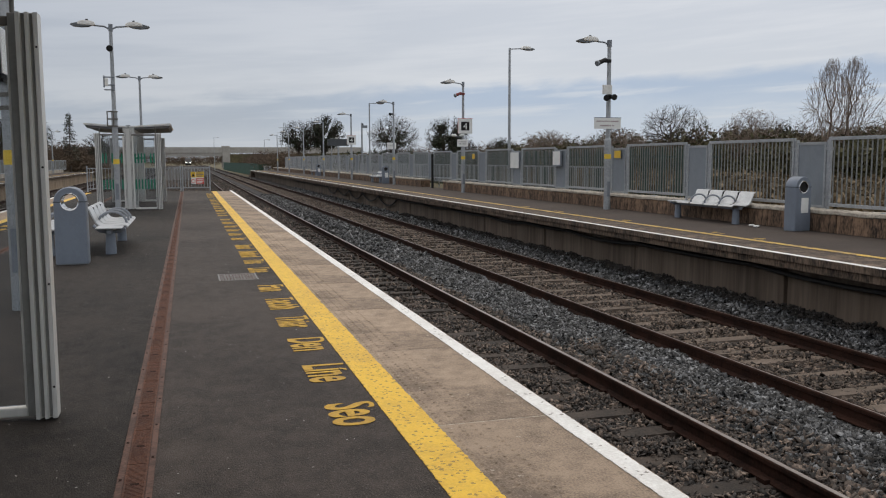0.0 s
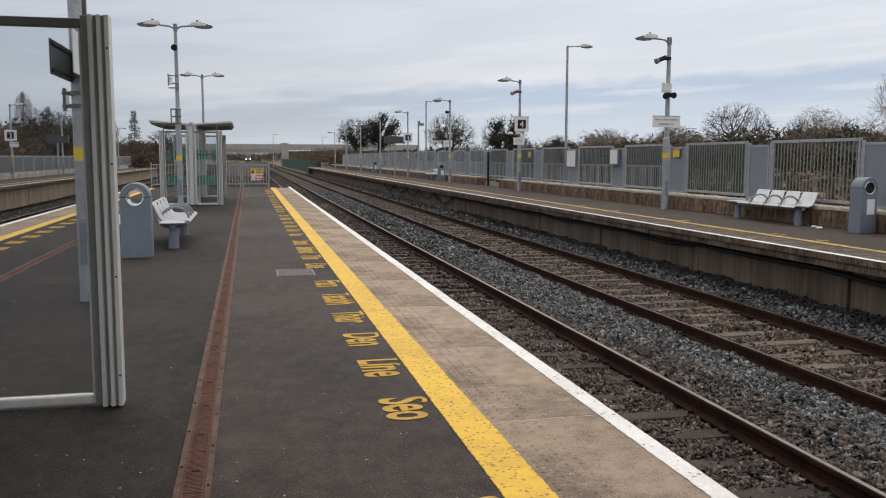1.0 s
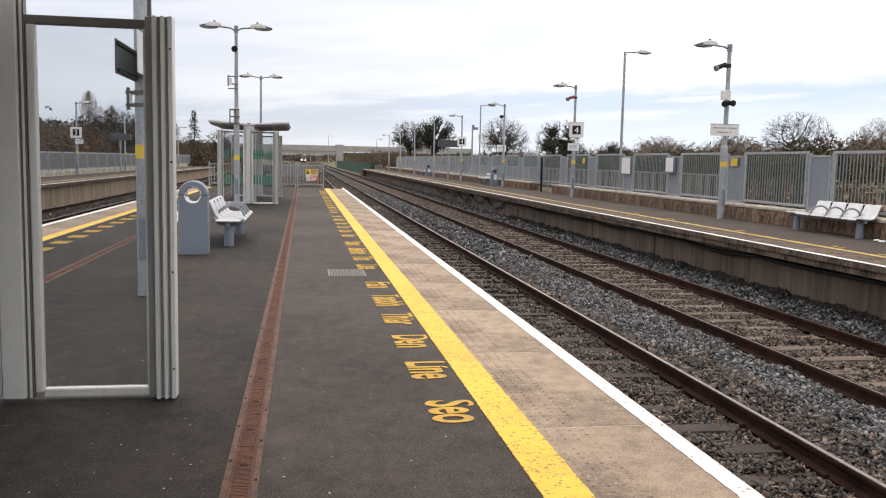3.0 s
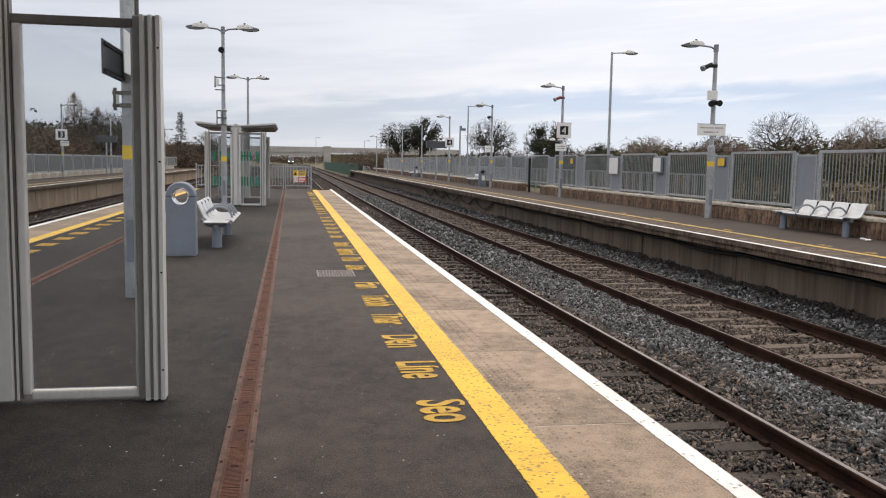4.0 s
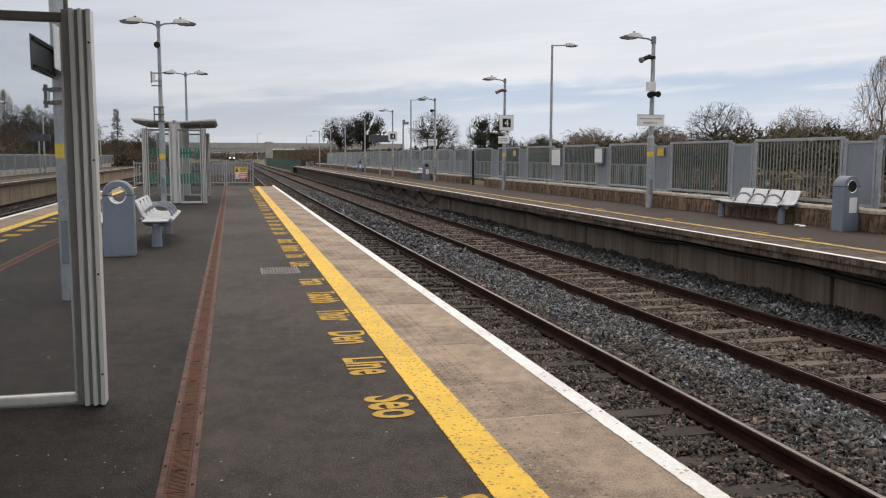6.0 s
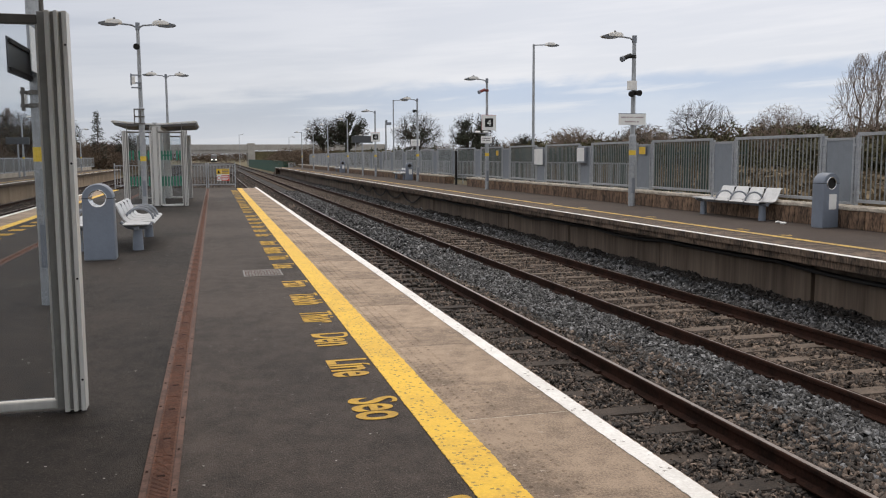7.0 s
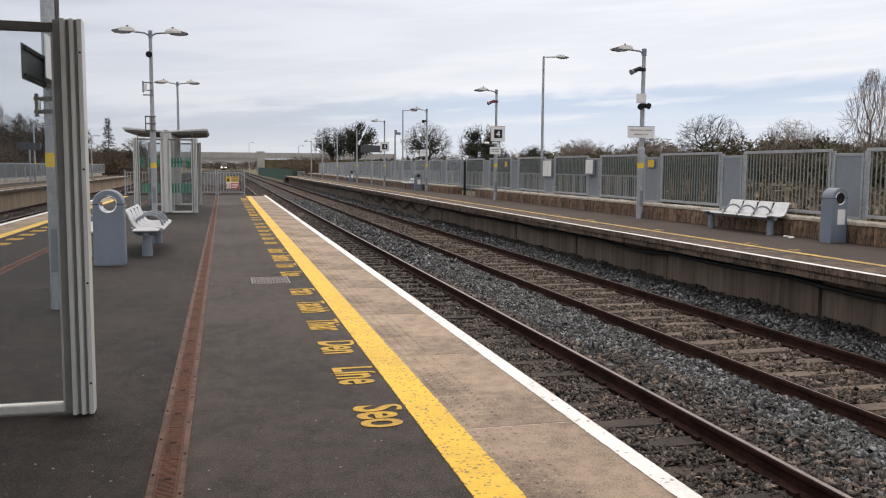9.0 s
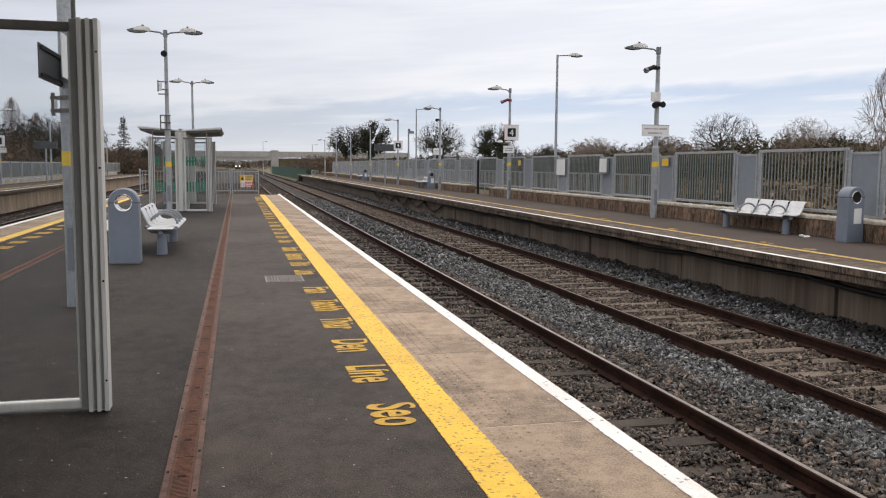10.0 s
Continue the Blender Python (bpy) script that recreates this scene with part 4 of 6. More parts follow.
def lamp_post(m, label, height, sides, group, thick=0.07, band=1.40, step=1.85, face=-1):
    p = thing("platform_lamp", m, label, "lamp post", group)
    bm = B()
    tube(bm, (0, 0, 0), (0, 0, step), thick, thick, 16)
    tube(bm, (0, 0, step), (0, 0, step + 0.06), thick, thick * 0.72, 16)
    tube(bm, (0, 0, step + 0.06), (0, 0, height), thick * 0.72, thick * 0.55, 14)
    part("pole", bm, GALV, p, smooth=True)
    bm = B()
    tube(bm, (0, 0, height - 0.16), (0, 0, height + 0.02), thick * 0.72, thick * 0.72, 12)
    part("pole_cap", bm, GREY_STEEL, p)
    bm = B()
    tube(bm, (0, 0, band - 0.065), (0, 0, band + 0.065), thick + 0.003, thick + 0.003, 16, caps=False)
    part("yellow_band", bm, BAND_YELLOW, p, "yellow reflective band")
    part("hatch", box(B(), -0.04, 0.04, -thick - 0.004, -thick + 0.02, 0.35, 0.75, 0.004), GREY_STEEL, p)
    for sx in sides:
        bm = B()
        bent(bm, [(sx * 0.02, 0, height - 0.11), (sx * 0.14, 0, height - 0.045), (sx * 0.40, 0, height - 0.02)], 0.022)
        part("arm", bm, GREY_STEEL, p)
        h, g = B(), B()
        lamp_head(h, g, sx * 0.36, height - 0.01, sx)
        head = part("lamp_head", h, LAMP_WHITE, p, "cream lantern housing", smooth=True)
        part("bowl", g, LAMP_GLASS, head)
        bm = B()
        tube(bm, (sx * 0.56, 0, height + 0.07), (sx * 0.56, 0, height + 0.13), 0.026, 0.03, 10)
        part("light_sensor", bm, BLACK, head)
    return p


ISLAND_LAMPS = "double lamp posts along the island"
lamp_post(pose(-1.50, 8.57, 0), "galvanised steel lamp post with yellow band beside the shelter", 4.82, (-1, 1), ISLAND_LAMPS, 0.072, 1.385, 3.4)
lamp_post(pose(-1.76, 23.8, 0), "tall grey double lamp post in front of the shelter", 4.80, (-1, 1), ISLAND_LAMPS, 0.075, 1.33, 2.6)
lamp_post(pose(-1.83, 39.0, 0), "tall grey double lamp post by the platform end", 4.90, (-1, 1), ISLAND_LAMPS, 0.075, 1.33, 2.6)
FAR_LAMPS = "lamp posts along the platform opposite"
for i in range(8):
    yy = 20.83 + 12.55 * i - (0.3 if i > 1 else 0)
    lamp_post(pose(10.82, yy, 0), "grey single-arm lamp post by the fence wall", 4.46, (-1,), FAR_LAMPS, 0.09 if i == 0 else 0.08, 1.42, 1.85)
LEFT_LAMPS = "lamp posts across the other lines"
for i in range(4):
    lamp_post(pose(-13.72, 55.8 + 14.5 * i, 0), "grey single-arm lamp post across the other lines", 4.46, (1,), LEFT_LAMPS, 0.08, 1.42, 1.85)


def road_lamp(x, y, z, h, sx, label):
    p = thing("road_lamp", pose(x, y, z), label, "street lamp", "slender lamps behind the fence")
    bm = B()
    tube(bm, (0, 0, 0), (0, 0, h), 0.065, 0.045, 12)
    part("pole", bm, GALV, p, smooth=True)
    bm = B()
    bent(bm, [(0, 0, h - 0.04), (sx * 0.3, 0, h - 0.02), (sx * 0.55, 0, h - 0.01)], 0.022)
    part("arm", bm, GREY_STEEL, p)
    hh, g = B(), B()
    lamp_head(hh, g, sx * 0.5, h - 0.01, sx)
    head = part("lamp_head", hh, LAMP_WHITE, p, smooth=True)
    part("bowl", g, LAMP_GLASS, head)
    return p


road_lamp(12.8, 33.3, -0.02, 5.9, 1, "slender tall lamp post behind the fence")
cp = thing("camera_post", pose(12.9, 64.9, 0), "grey post with a small camera box behind the fence", "post")
part("pole", tube(B(), (0, 0, 0), (0, 0, 4.1), 0.08, 0.06, 12), GALV, cp, smooth=True)
part("camera_box", box(B(), 0.0, 0.42, -0.1, 0.1, 3.78, 3.98, 0.02), GREY_STEEL, cp)
part("bracket", box(B(), -0.05, 0.12, -0.04, 0.04, 3.98, 4.14, 0.01), BLACK, cp)
road_lamp(12.9, 62.0, -0.02, 5.5, 1, "slender tall lamp post farther behind the fence")


# ---- fittings on the posts ----
def bullet_camera(m, label, mat=BLACK):
    c = thing("security_camera", m, label, "camera", "cameras on posts")
    bm = B()
    tube(bm, (0.05, 0, 0.05), (-0.22, -0.06, -0.06), 0.055, 0.062, 14)
    part("camera_body", bm, mat, c, smooth=True)
    bm = B()
    tube(bm, (-0.20, -0.055, -0.052), (-0.25, -0.068, -0.075), 0.075, 0.075, 14)
    part("sunshield", bm, GREY_STEEL, c)
    part("bracket", box(B(), 0.02, 0.20, -0.03, 0.03, -0.03, 0.06, 0.01), mat, c)
    return c


def horn(m, label, mat=BLACK):
    c = thing("loudspeaker", m, label, "loudspeaker", "loudspeakers on posts")
    bm = B()
    tube(bm, (0, -0.02, 0), (0, -0.18, -0.02), 0.045, 0.082, 16)
    part("horn_bell", bm, mat, c, smooth=True)
    bm = B()
    tube(bm, (0, 0.06, 0), (0, -0.03, 0), 0.06, 0.06, 12)
    part("driver", bm, mat, c)
    return c


bullet_camera(pose(10.66, 20.80, 3.92), "dark bullet security camera on the lamp post")
tagged(part("junction_box", box(B(), -0.125, 0.125, -0.15, -0.07, -0.12, 0.12, 0.008), LAMP_WHITE, m=pose(10.72, 20.83, 3.18)), "cream metal box on the lamp post", "junction box")
horn(pose(10.725, 20.74, 2.97, 0, 0, -30), "black horn loudspeaker under the cream box")
horn(pose(10.83, 20.72, 2.99, 0, 0, 5), "second black horn loudspeaker under the cream box")
horn(pose(-1.785, 23.70, 4.2), "black round loudspeaker on the double lamp post")
bullet_camera(pose(10.68, 33.35, 3.98), "red weathered camera on the lamp post", CAMERA_RED)
horn(pose(10.70, 45.6, 3.82, 0, 0, -40), "black loudspeaker on a distant lamp post")


def board(name, m, w, h, t, face, label, category, back=SIGN_BACK):
    s = thing(name, m, label, category)
    part("panel", box(B(), -w / 2, w / 2, 0, t, -h / 2, h / 2, min(0.006, t / 3)), face, s)
    return s


def bars(s, rows, mat, y=-0.002):
    """Plain bars for writing that cannot be read: (x0, x1, z0, z1)."""
    for x0, x1, z0, z1 in rows:
        part("writing_bar", box(B(), x0, x1, y, y + 0.0025, z0, z1), mat, s)


def dashes(x0, x1, z0, z1, n, seed):
    r = random.Random(seed)
    cuts = sorted(r.uniform(x0, x1) for _ in range(n - 1))
    ends = [x0, *cuts, x1]
    return [(a, b - 0.012, z0, z1) for a, b in zip(ends, ends[1:]) if b - a > 0.03]


# station name board, whose words cannot be made out
s = board("station_sign", pose(10.74, 20.70, 2.30), 0.78, 0.30, 0.03, SIGN_WHITE, "white station name board on the lamp post", "sign")
part("rim", box(B(), -0.395, 0.395, -0.001, 0.028, 0.135, 0.152), GREY_STEEL, s)
bars(s, dashes(-0.33, 0.33, 0.03, 0.065, 6, 3) + dashes(-0.22, 0.22, -0.085, -0.045, 5, 5), FAINT_INK)


def number_sign(x, y, z, digit, size, label, rim=RED):
    s = board("platform_sign", pose(x, y, z), size, size, 0.06, SIGN_WHITE, label, "sign")
    part("sign_rim", box(B(), -size / 2 - 0.006, -size / 2, 0, 0.02, -size / 2, size / 2), rim, s)
    part("sign_rim", box(B(), -size / 2 - 0.012, size / 2 + 0.012, 0, 0.06, size / 2, size / 2 + 0.012), rim, s)
    k = size * 0.29
    part("black_field", box(B(), -k, k, -0.004, 0.004, -k, k, 0.003), BLACK, s)
    me = letters(digit, size * 0.62, 0.002)
    me.materials.append(SIGN_WHITE)
    d = new("digit", me)
    d.parent = s
    d.matrix_basis = pose(0, -0.006, -size * 0.215, 90, 0, 0)
    return s


number_sign(10.87, 33.25, 2.70, "4", 0.60, "white platform sign with a black 4")
number_sign(10.82, 58.1, 2.70, "4", 0.62, "white platform sign with a black 4 farther off")
number_sign(-13.72, 55.65, 2.62, "3", 0.66, "white platform sign with a black 3")
s = board("notice_board", pose(10.77, 33.28, 2.02), 0.46, 0.29, 0.03, SIGN_WHITE, "small white notice under the platform sign", "sign")
bars(s, dashes(-0.18, 0.18, 0.03, 0.06, 4, 8) + dashes(-0.16, 0.16, -0.05, -0.02, 4, 9), SIGN_INK)
s = board("notice_board", pose(-13.55, 55.66, 2.08), 0.48, 0.3, 0.03, SIGN_WHITE, "small white notice under the number board", "sign")
bars(s, dashes(-0.18, 0.18, 0.03, 0.06, 4, 10), SIGN_INK)
s = board("notice_board", pose(10.70, 45.6, 2.1), 0.5, 0.36, 0.03, SIGN_WHITE, "small pale notice on a lamp post", "sign")
bars(s, dashes(-0.18, 0.18, 0.03, 0.06, 4, 11), SIGN_INK)
# a pair of white lanterns under the number sign
tw = thing("twin_lantern", pose(10.62, 33.3, 2.33), "pair of white bowl lights below the platform sign", "light fitting")
for sx in (-0.22, 0.12):
    bm = B()
    bmesh.ops.create_uvsphere(bm, u_segments=14, v_segments=8, radius=0.085, matrix=Matrix.Translation((sx, 0, 0)) @ Matrix.Diagonal((1.5, 1, 0.55, 1)))
    part("bowl", bm, SIGN_WHITE, tw, smooth=True)
bm = B()
bent(bm, [(-0.22, 0, -0.03), (0.0, 0, -0.08), (0.22, 0, -0.02)], 0.016)
part("bracket", bm, GREY_STEEL, tw)

# dark sign back and its clamps on the nearest lamp post
sb = thing("platform_sign", pose(-1.5, 8.57, 2.27), "folded metal sign seen from its dark back", "sign")
bm = B()
box(bm, -0.062, -0.05, -0.90, 0.02, -0.235, 0.055, 0.003)
part("back_panel", bm, SIGN_BACK, sb)
for zz in (-0.205, 0.02):
    bm = B()
    box(bm, -0.052, -0.028, -0.88, 0.03, zz - 0.016, zz + 0.016, 0.003)
    part("rail", bm, BLACK, sb)
bm = B()
box(bm, 0.074, 0.084, -0.67, -0.05, -0.20, 0.17, 0.003)
part("face_panel", bm, SIGN_WHITE, sb, "white sign face")
cl = thing("pole_clamp", pose(-1.5, 8.57, 1.88), "double steel clamp with a small plate on the post", "clamp")
for zz in (-0.058, 0.058):
    bm = B()
    tube(bm, (0, 0, zz - 0.019), (0, 0, zz + 0.019), 0.086, 0.086, 18)
    part("strap", bm, ALU_DARK, cl, "dull steel strap")
    part("lug", box(B(), -0.15, -0.075, -0.025, 0.025, zz - 0.017, zz + 0.017, 0.003), ALU_DARK, cl)
    bm = B()
    tube(bm, (-0.155, 0, zz), (-0.125, 0, zz), 0.014, n=6)
    part("nut", bm, GALV, cl)
part("plate", box(B(), -0.142, -0.116, -0.03, 0.03, -0.105, 0.105, 0.003), ALU_DARK, cl)
part("label_plate", box(B(), -0.116, -0.098, -0.026, 0.026, -0.045, 0.045, 0.002), SIGN_WHITE, cl, "white plate between the straps")
# frame and brackets on the lamp post by the second shelter
fr = thing("sign_bracket", pose(-1.73, 23.8, 2.42), "empty dark metal sign frame on the post", "bracket")
for a in ((-0.21, -0.18, -0.2, 0.2), (-0.06, -0.03, -0.2, 0.2)):
    part("upright", box(B(), a[0], a[1], -0.1, -0.075, a[2], a[3]), ALU_DARK, fr)
for zz in (-0.2, -0.02, 0.17):
    part("crossbar", box(B(), -0.20, 0.06, -0.105, -0.07, zz, zz + 0.035), ALU_DARK, fr)
pb = thing("pole_bracket", pose(-1.76, 23.8, 3.28), "small grey bracket frame with a pale box on the lamp post", "bracket")
for zz in (0.20, 0.0, -0.12):
    part("arm", box(B(), -0.21, 0.05, -0.095, -0.06, zz - 0.016, zz + 0.016, 0.004), GREY_STEEL, pb)
part("plate", box(B(), -0.225, -0.19, -0.10, -0.055, -0.06, 0.24, 0.004), GREY_STEEL, pb)
part("box", box(B(), -0.19, -0.11, -0.11, -0.05, -0.03, 0.17, 0.008), LAMP_WHITE, pb, "pale box")


# ---- litter bins ----
def litter_bin(m, label, blocked):
    t = thing("litter_bin", m, label, "litter bin", "litter bins")
    w, d, zc, r = 0.195, 0.13, 0.82, 0.106
    n = 40
    bm = B()
    outer, inner = [], []
    for i in range(n):
        a = 2 * math.pi * i / n
        ca, sa = math.cos(a), math.sin(a)
        inner.append((r * ca, zc + r * sa))
        if sa >= -1e-6:
            outer.append((w * ca, zc + w * sa))
    for u in range(1, 8):
        outer.append((-w * (1 + 0.03 * u / 7), zc - (zc - 0.015) * u / 7))
    for u in range(1, 6):
        outer.append((-w * 1.03 + 2.06 * w * u / 6, 0.015))
    for u in range(7):
        outer.append((w * (1 + 0.03 * (7 - u) / 7), 0.015 + (zc - 0.015) * u / 7))
    rings = []
    for yv, shrink in ((-d, 0.012), (-d + 0.02, 0.0), (d - 0.02, 0.0), (d, 0.012)):
        rings.append(([bm.verts.new((x * (1 - shrink * 3), yv, z - (shrink if z > zc else 0))) for x, z in outer], [bm.verts.new((x, yv, z)) for x, z in inner]))
    for i in range(n):
        j = (i + 1) % n
        for a, b in zip(rings, rings[1:]):
            bm.faces.new((a[0][i], a[0][j], b[0][j], b[0][i]))
            bm.faces.new((a[1][j], a[1][i], b[1][i], b[1][j]))
        bm.faces.new((rings[0][0][j], rings[0][0][i], rings[0][1][i], rings[0][1][j]))
        bm.faces.new((rings[-1][0][i], rings[-1][0][j], rings[-1][1][j], rings[-1][1][i]))
    bmesh.ops.recalc_face_normals(bm, faces=bm.faces[:])
    body = part("bin_body", bm, BIN_GREY, t, smooth=True)
    bm = B()
    k = 28
    ring = [[bm.verts.new((rr * math.cos(2 * math.pi * i / k), yy, zc + rr * math.sin(2 * math.pi * i / k))) for i in range(k)]
            for rr, yy in ((r + 0.012, -d - 0.001), (r + 0.006, -d - 0.008), (r - 0.006, -d - 0.004), (r - 0.006, d + 0.004), (r + 0.012, d + 0.001))]
    for a, b in zip(ring, ring[1:]):
        for i in range(k):
            bm.faces.new((a[i], a[(i + 1) % k], b[(i + 1) % k], b[i]))
    bmesh.ops.recalc_face_normals(bm, faces=bm.faces[:])
    part("metal_ring", bm, CHROME, t, "bright metal ring in the opening", smooth=True)
    part("lid_joint", box(B(), -w - 0.004, -r - 0.01, -d - 0.003, d + 0.003, zc - 0.004, zc + 0.004), BLACK, t)
    part("lid_joint", box(B(), r + 0.01, w + 0.004, -d - 0.003, d + 0.003, zc - 0.004, zc + 0.004), BLACK, t)
    bm = B()
    tube(bm, (0, -d - 0.003, 0.60), (0, -d + 0.004, 0.60), 0.045, 0.045, 24)
    part("emblem", bm, BIN_GREY, t)
    part("plinth", box(B(), -0.193, 0.193, -d + 0.01, d - 0.01, 0.0, 0.02), GREY_STEEL, t)
    if blocked:
        # black plug fills the opening in place of the bin's unlit inside
        bm = B()
        tube(bm, (0, -0.105, zc), (0, 0.105, zc), r - 0.008, r - 0.008, 24)
        part("liner", bm, BLACK, t, "black plug standing in for the unlit inside")
        part("notice", box(B(), -0.05, 0.13, -d - 0.004, -d + 0.002, 0.34, 0.62), SIGN_WHITE, t, "pale paper notice")
    return t


litter_bin(pose(-1.48, 12.20, 0), "blue-grey litter bin with a round see-through opening", False)
litter_bin(pose(10.93, 13.45, 0, 0, 0, 8), "blue-grey litter bin with a pale notice by the wall", True)
litter_bin(pose(10.85, 47.9, 0), "blue-grey litter bin beside a distant bench", True)
litter_bin(pose(10.85, 74.0, 0), "blue-grey litter bin far along the platform", True)


# ---- benches ----
def bench(m, label, seats=4):
    """Seats side by side along x, facing -y, with a small flat table at the -x end; the legs stand at x -1.09 and 1.09."""
    t = thing("platform_bench", m, label, "bench", "steel platform benches")
    w, left = 0.53, -0.84
    curve = [(-0.055, 0.372), (-0.03, 0.398), (0.03, 0.405), (0.16, 0.392), (0.27, 0.385), (0.34, 0.40), (0.385, 0.445), (0.43, 0.54), (0.465, 0.63), (0.49, 0.66), (0.515, 0.665)]
    under = [(a + 0.010, c - 0.016) for a, c in curve[:5]] + [(a + 0.016, c - 0.008) for a, c in curve[5:]]
    for i in range(seats):
        x0 = left + i * w
        bm = B()
        profile(bm, curve + under[::-1], x0 + 0.028, x0 + w - 0.028, axis="x")
        part("seat", bm, SEAT_METAL, t, "bright steel seat curving up into its back", smooth=True)
        if i:
            part("back_plate", box(B(), x0 - 0.026, x0 + 0.026, 0.455, 0.49, 0.50, 0.645, 0.008), BLACK, t, "dark plate between the backs")
            bm = B()
            pts = [(x0, 0.20 + 0.205 * math.cos(a), 0.395 + 0.175 * math.sin(a)) for a in [math.pi * k / 10 for k in range(11)]]
            sweep(bm, pts, 0.019)
            part("armrest", bm, GREY_STEEL, t, "hooped grey arm", smooth=True)
    part("side_table", box(B(), -1.30, left - 0.02, 0.0, 0.36, 0.375, 0.398, 0.01), SEAT_METAL, t, "flat steel table at the bench end")
    part("beam", box(B(), -1.26, left + w * seats - 0.03, 0.14, 0.21, 0.30, 0.365, 0.012), GREY_STEEL, t)
    for x in (-1.09, 1.09):
        bm = B()
        tube(bm, (x, 0.17, 0.0), (x, 0.17, 0.31), 0.078, 0.066, 18)
        part("leg", bm, BIN_GREY, t, smooth=True)
        bm = B()
        sweep(bm, [(x, -0.03, 0.375), (x, 0.03, 0.335), (x, 0.17, 0.315), (x, 0.31, 0.34), (x, 0.40, 0.42)], 0.026)
        part("cradle", bm, GREY_STEEL, t, smooth=True)
    return t


bench(pose(-0.93, 14.39, 0, 0, 0, 90), "silver steel four-seat bench with hooped arms")
bench(pose(-2.10, 14.39, 0, 0, 0, -90), "silver steel bench facing the other line")
bench(pose(10.69, 16.31, 0, 0, 0, -90), "silver steel four-seat bench against the stained wall")
bench(pose(10.64, 50.2, 0, 0, 0, -90), "silver steel bench far along the platform")
bench(pose(10.64, 76.5, 0, 0, 0, -90), "silver steel bench very far along the platform")


# ---- fence behind the platform opposite ----
def framed(bm, y0, y1, z0, z1, x, w=0.06, d=0.05):
    box(bm, x - d / 2, x + d / 2, y0, y0 + w, z0, z1, 0.005)
    box(bm, x - d / 2, x + d / 2, y1 - w, y1, z0, z1, 0.005)
    box(bm, x - d / 2 + 0.004, x + d / 2 - 0.004, y0 + w, y1 - w, z1 - w, z1, 0.004)
    box(bm, x - d / 2 + 0.004, x + d / 2 - 0.004, y0 + w, y1 - w, z0, z0 + w, 0.004)


FENCE_X, PERIOD = 11.45, 3.81
bm = B()
framed(bm, 0.0, 2.87, 0.46, 1.745, 0.0)
BAR_FRAME = mesh_of("panel_frame", bm, GALV)
BAR = mesh_of("bar", box(B(), -0.005, 0.005, -0.014, 0.014, 0.52, 1.68), GREY_BAR)
bm = B()
framed(bm, 0.0, 0.80, 0.42, 1.655, 0.0, 0.05, 0.05)
SOLID_FRAME = mesh_of("panel_frame", bm, GALV)
SOLID = mesh_of("sheet", box(B(), -0.008, 0.008, 0.05, 0.75, 0.47, 1.605), GREY_PANEL)
bm = B()
for k in range(26):
    yy = 0.06 + 2.74 * (k + 0.5) / 26
    box(bm, -0.004, 0.004, yy - 0.0125, yy + 0.0125, 0.52, 1.68)
MESH_FILL = mesh_of("bar_infill", bm, GALV)
bm = B()
box(bm, -0.03, 0.03, -0.03, 0.03, 0.38, 1.70, 0.004)
for zz in (0.62, 1.5):
    box(bm, -0.045, 0.045, -0.06, 0.06, zz, zz + 0.05, 0.004)
FENCE_POST = mesh_of("fence_post", bm, GALV)
foot = mesh_of("foot_plate", box(B(), -0.07, 0.07, -0.07, 0.07, 0.385, 0.415, 0.004), GALV)
for k in range(-3, 24):
    y0 = 14.22 + PERIOD * k
    if y0 > FAR_END - 4:
        break
    f = thing("fence_panel", pose(FENCE_X, y0, 0), "grey steel fence panel of upright bars on the wall", "fence", "barred fence panels")
    piece("panel_frame", BAR_FRAME, f, pose(0, 0, 0))
    piece("fence_post", FENCE_POST, f, pose(0.02, -0.035, 0))
    piece("foot_plate", foot, f, pose(0, 1.43, 0))
    if k < 7:
        n = 24
        for j in range(n):
            piece("bar", BAR, f, pose(0, 0.06 + 2.74 * (j + 0.5) / n, 0))
    else:
        piece("bar_infill", MESH_FILL, f, pose(0, 0, 0))["kind"] = "stuff"
    g = thing("fence_panel", pose(FENCE_X, y0 + 2.93, 0), "narrow solid grey sheet panel between barred panels", "fence", "sheet fence panels")
    piece("panel_frame", SOLID_FRAME, g, pose(0, 0, 0))
    piece("sheet", SOLID, g, pose(0, 0, 0))
    piece("fence_post", FENCE_POST, g, pose(0.02, -0.035, 0))

# notices on the fence
def side_box(y0, y1, z0, z1, mat, label, category, t=0.05):
    """A flat case on the fence, facing the track."""
    s = thing("notice_case", pose(FENCE_X - 0.04, (y0 + y1) / 2, (z0 + z1) / 2), label, category)
    w, h = abs(y1 - y0) / 2, abs(z1 - z0) / 2
    part("case", box(B(), -t, 0, -w, w, -h, h, 0.006), GREY_STEEL, s)
    part("face", box(B(), -t - 0.004, -t + 0.002, -w + 0.02, w - 0.02, -h + 0.02, h - 0.02), mat, s)
    return s


side_box(28.6, 29.45, 1.02, 1.62, SIGN_WHITE, "white notice board hung on the fence", "notice board")
s = side_box(25.0, 25.58, 1.15, 1.62, SIGN_WHITE, "small white poster case on the fence", "notice board", 0.08)
part("ledge", box(B(), -0.13, 0.0, -0.30, 0.30, -0.26, -0.235), GREY_STEEL, s)
side_box(21.17, 21.56, 1.36, 1.60, SIGN_YELLOW, "small orange-yellow warning plate on the fence", "sign", 0.01)
side_box(33.6, 33.95, 1.36, 1.60, SIGN_YELLOW, "small yellow warning plate farther along the fence", "sign", 0.01)
blackpost = B()
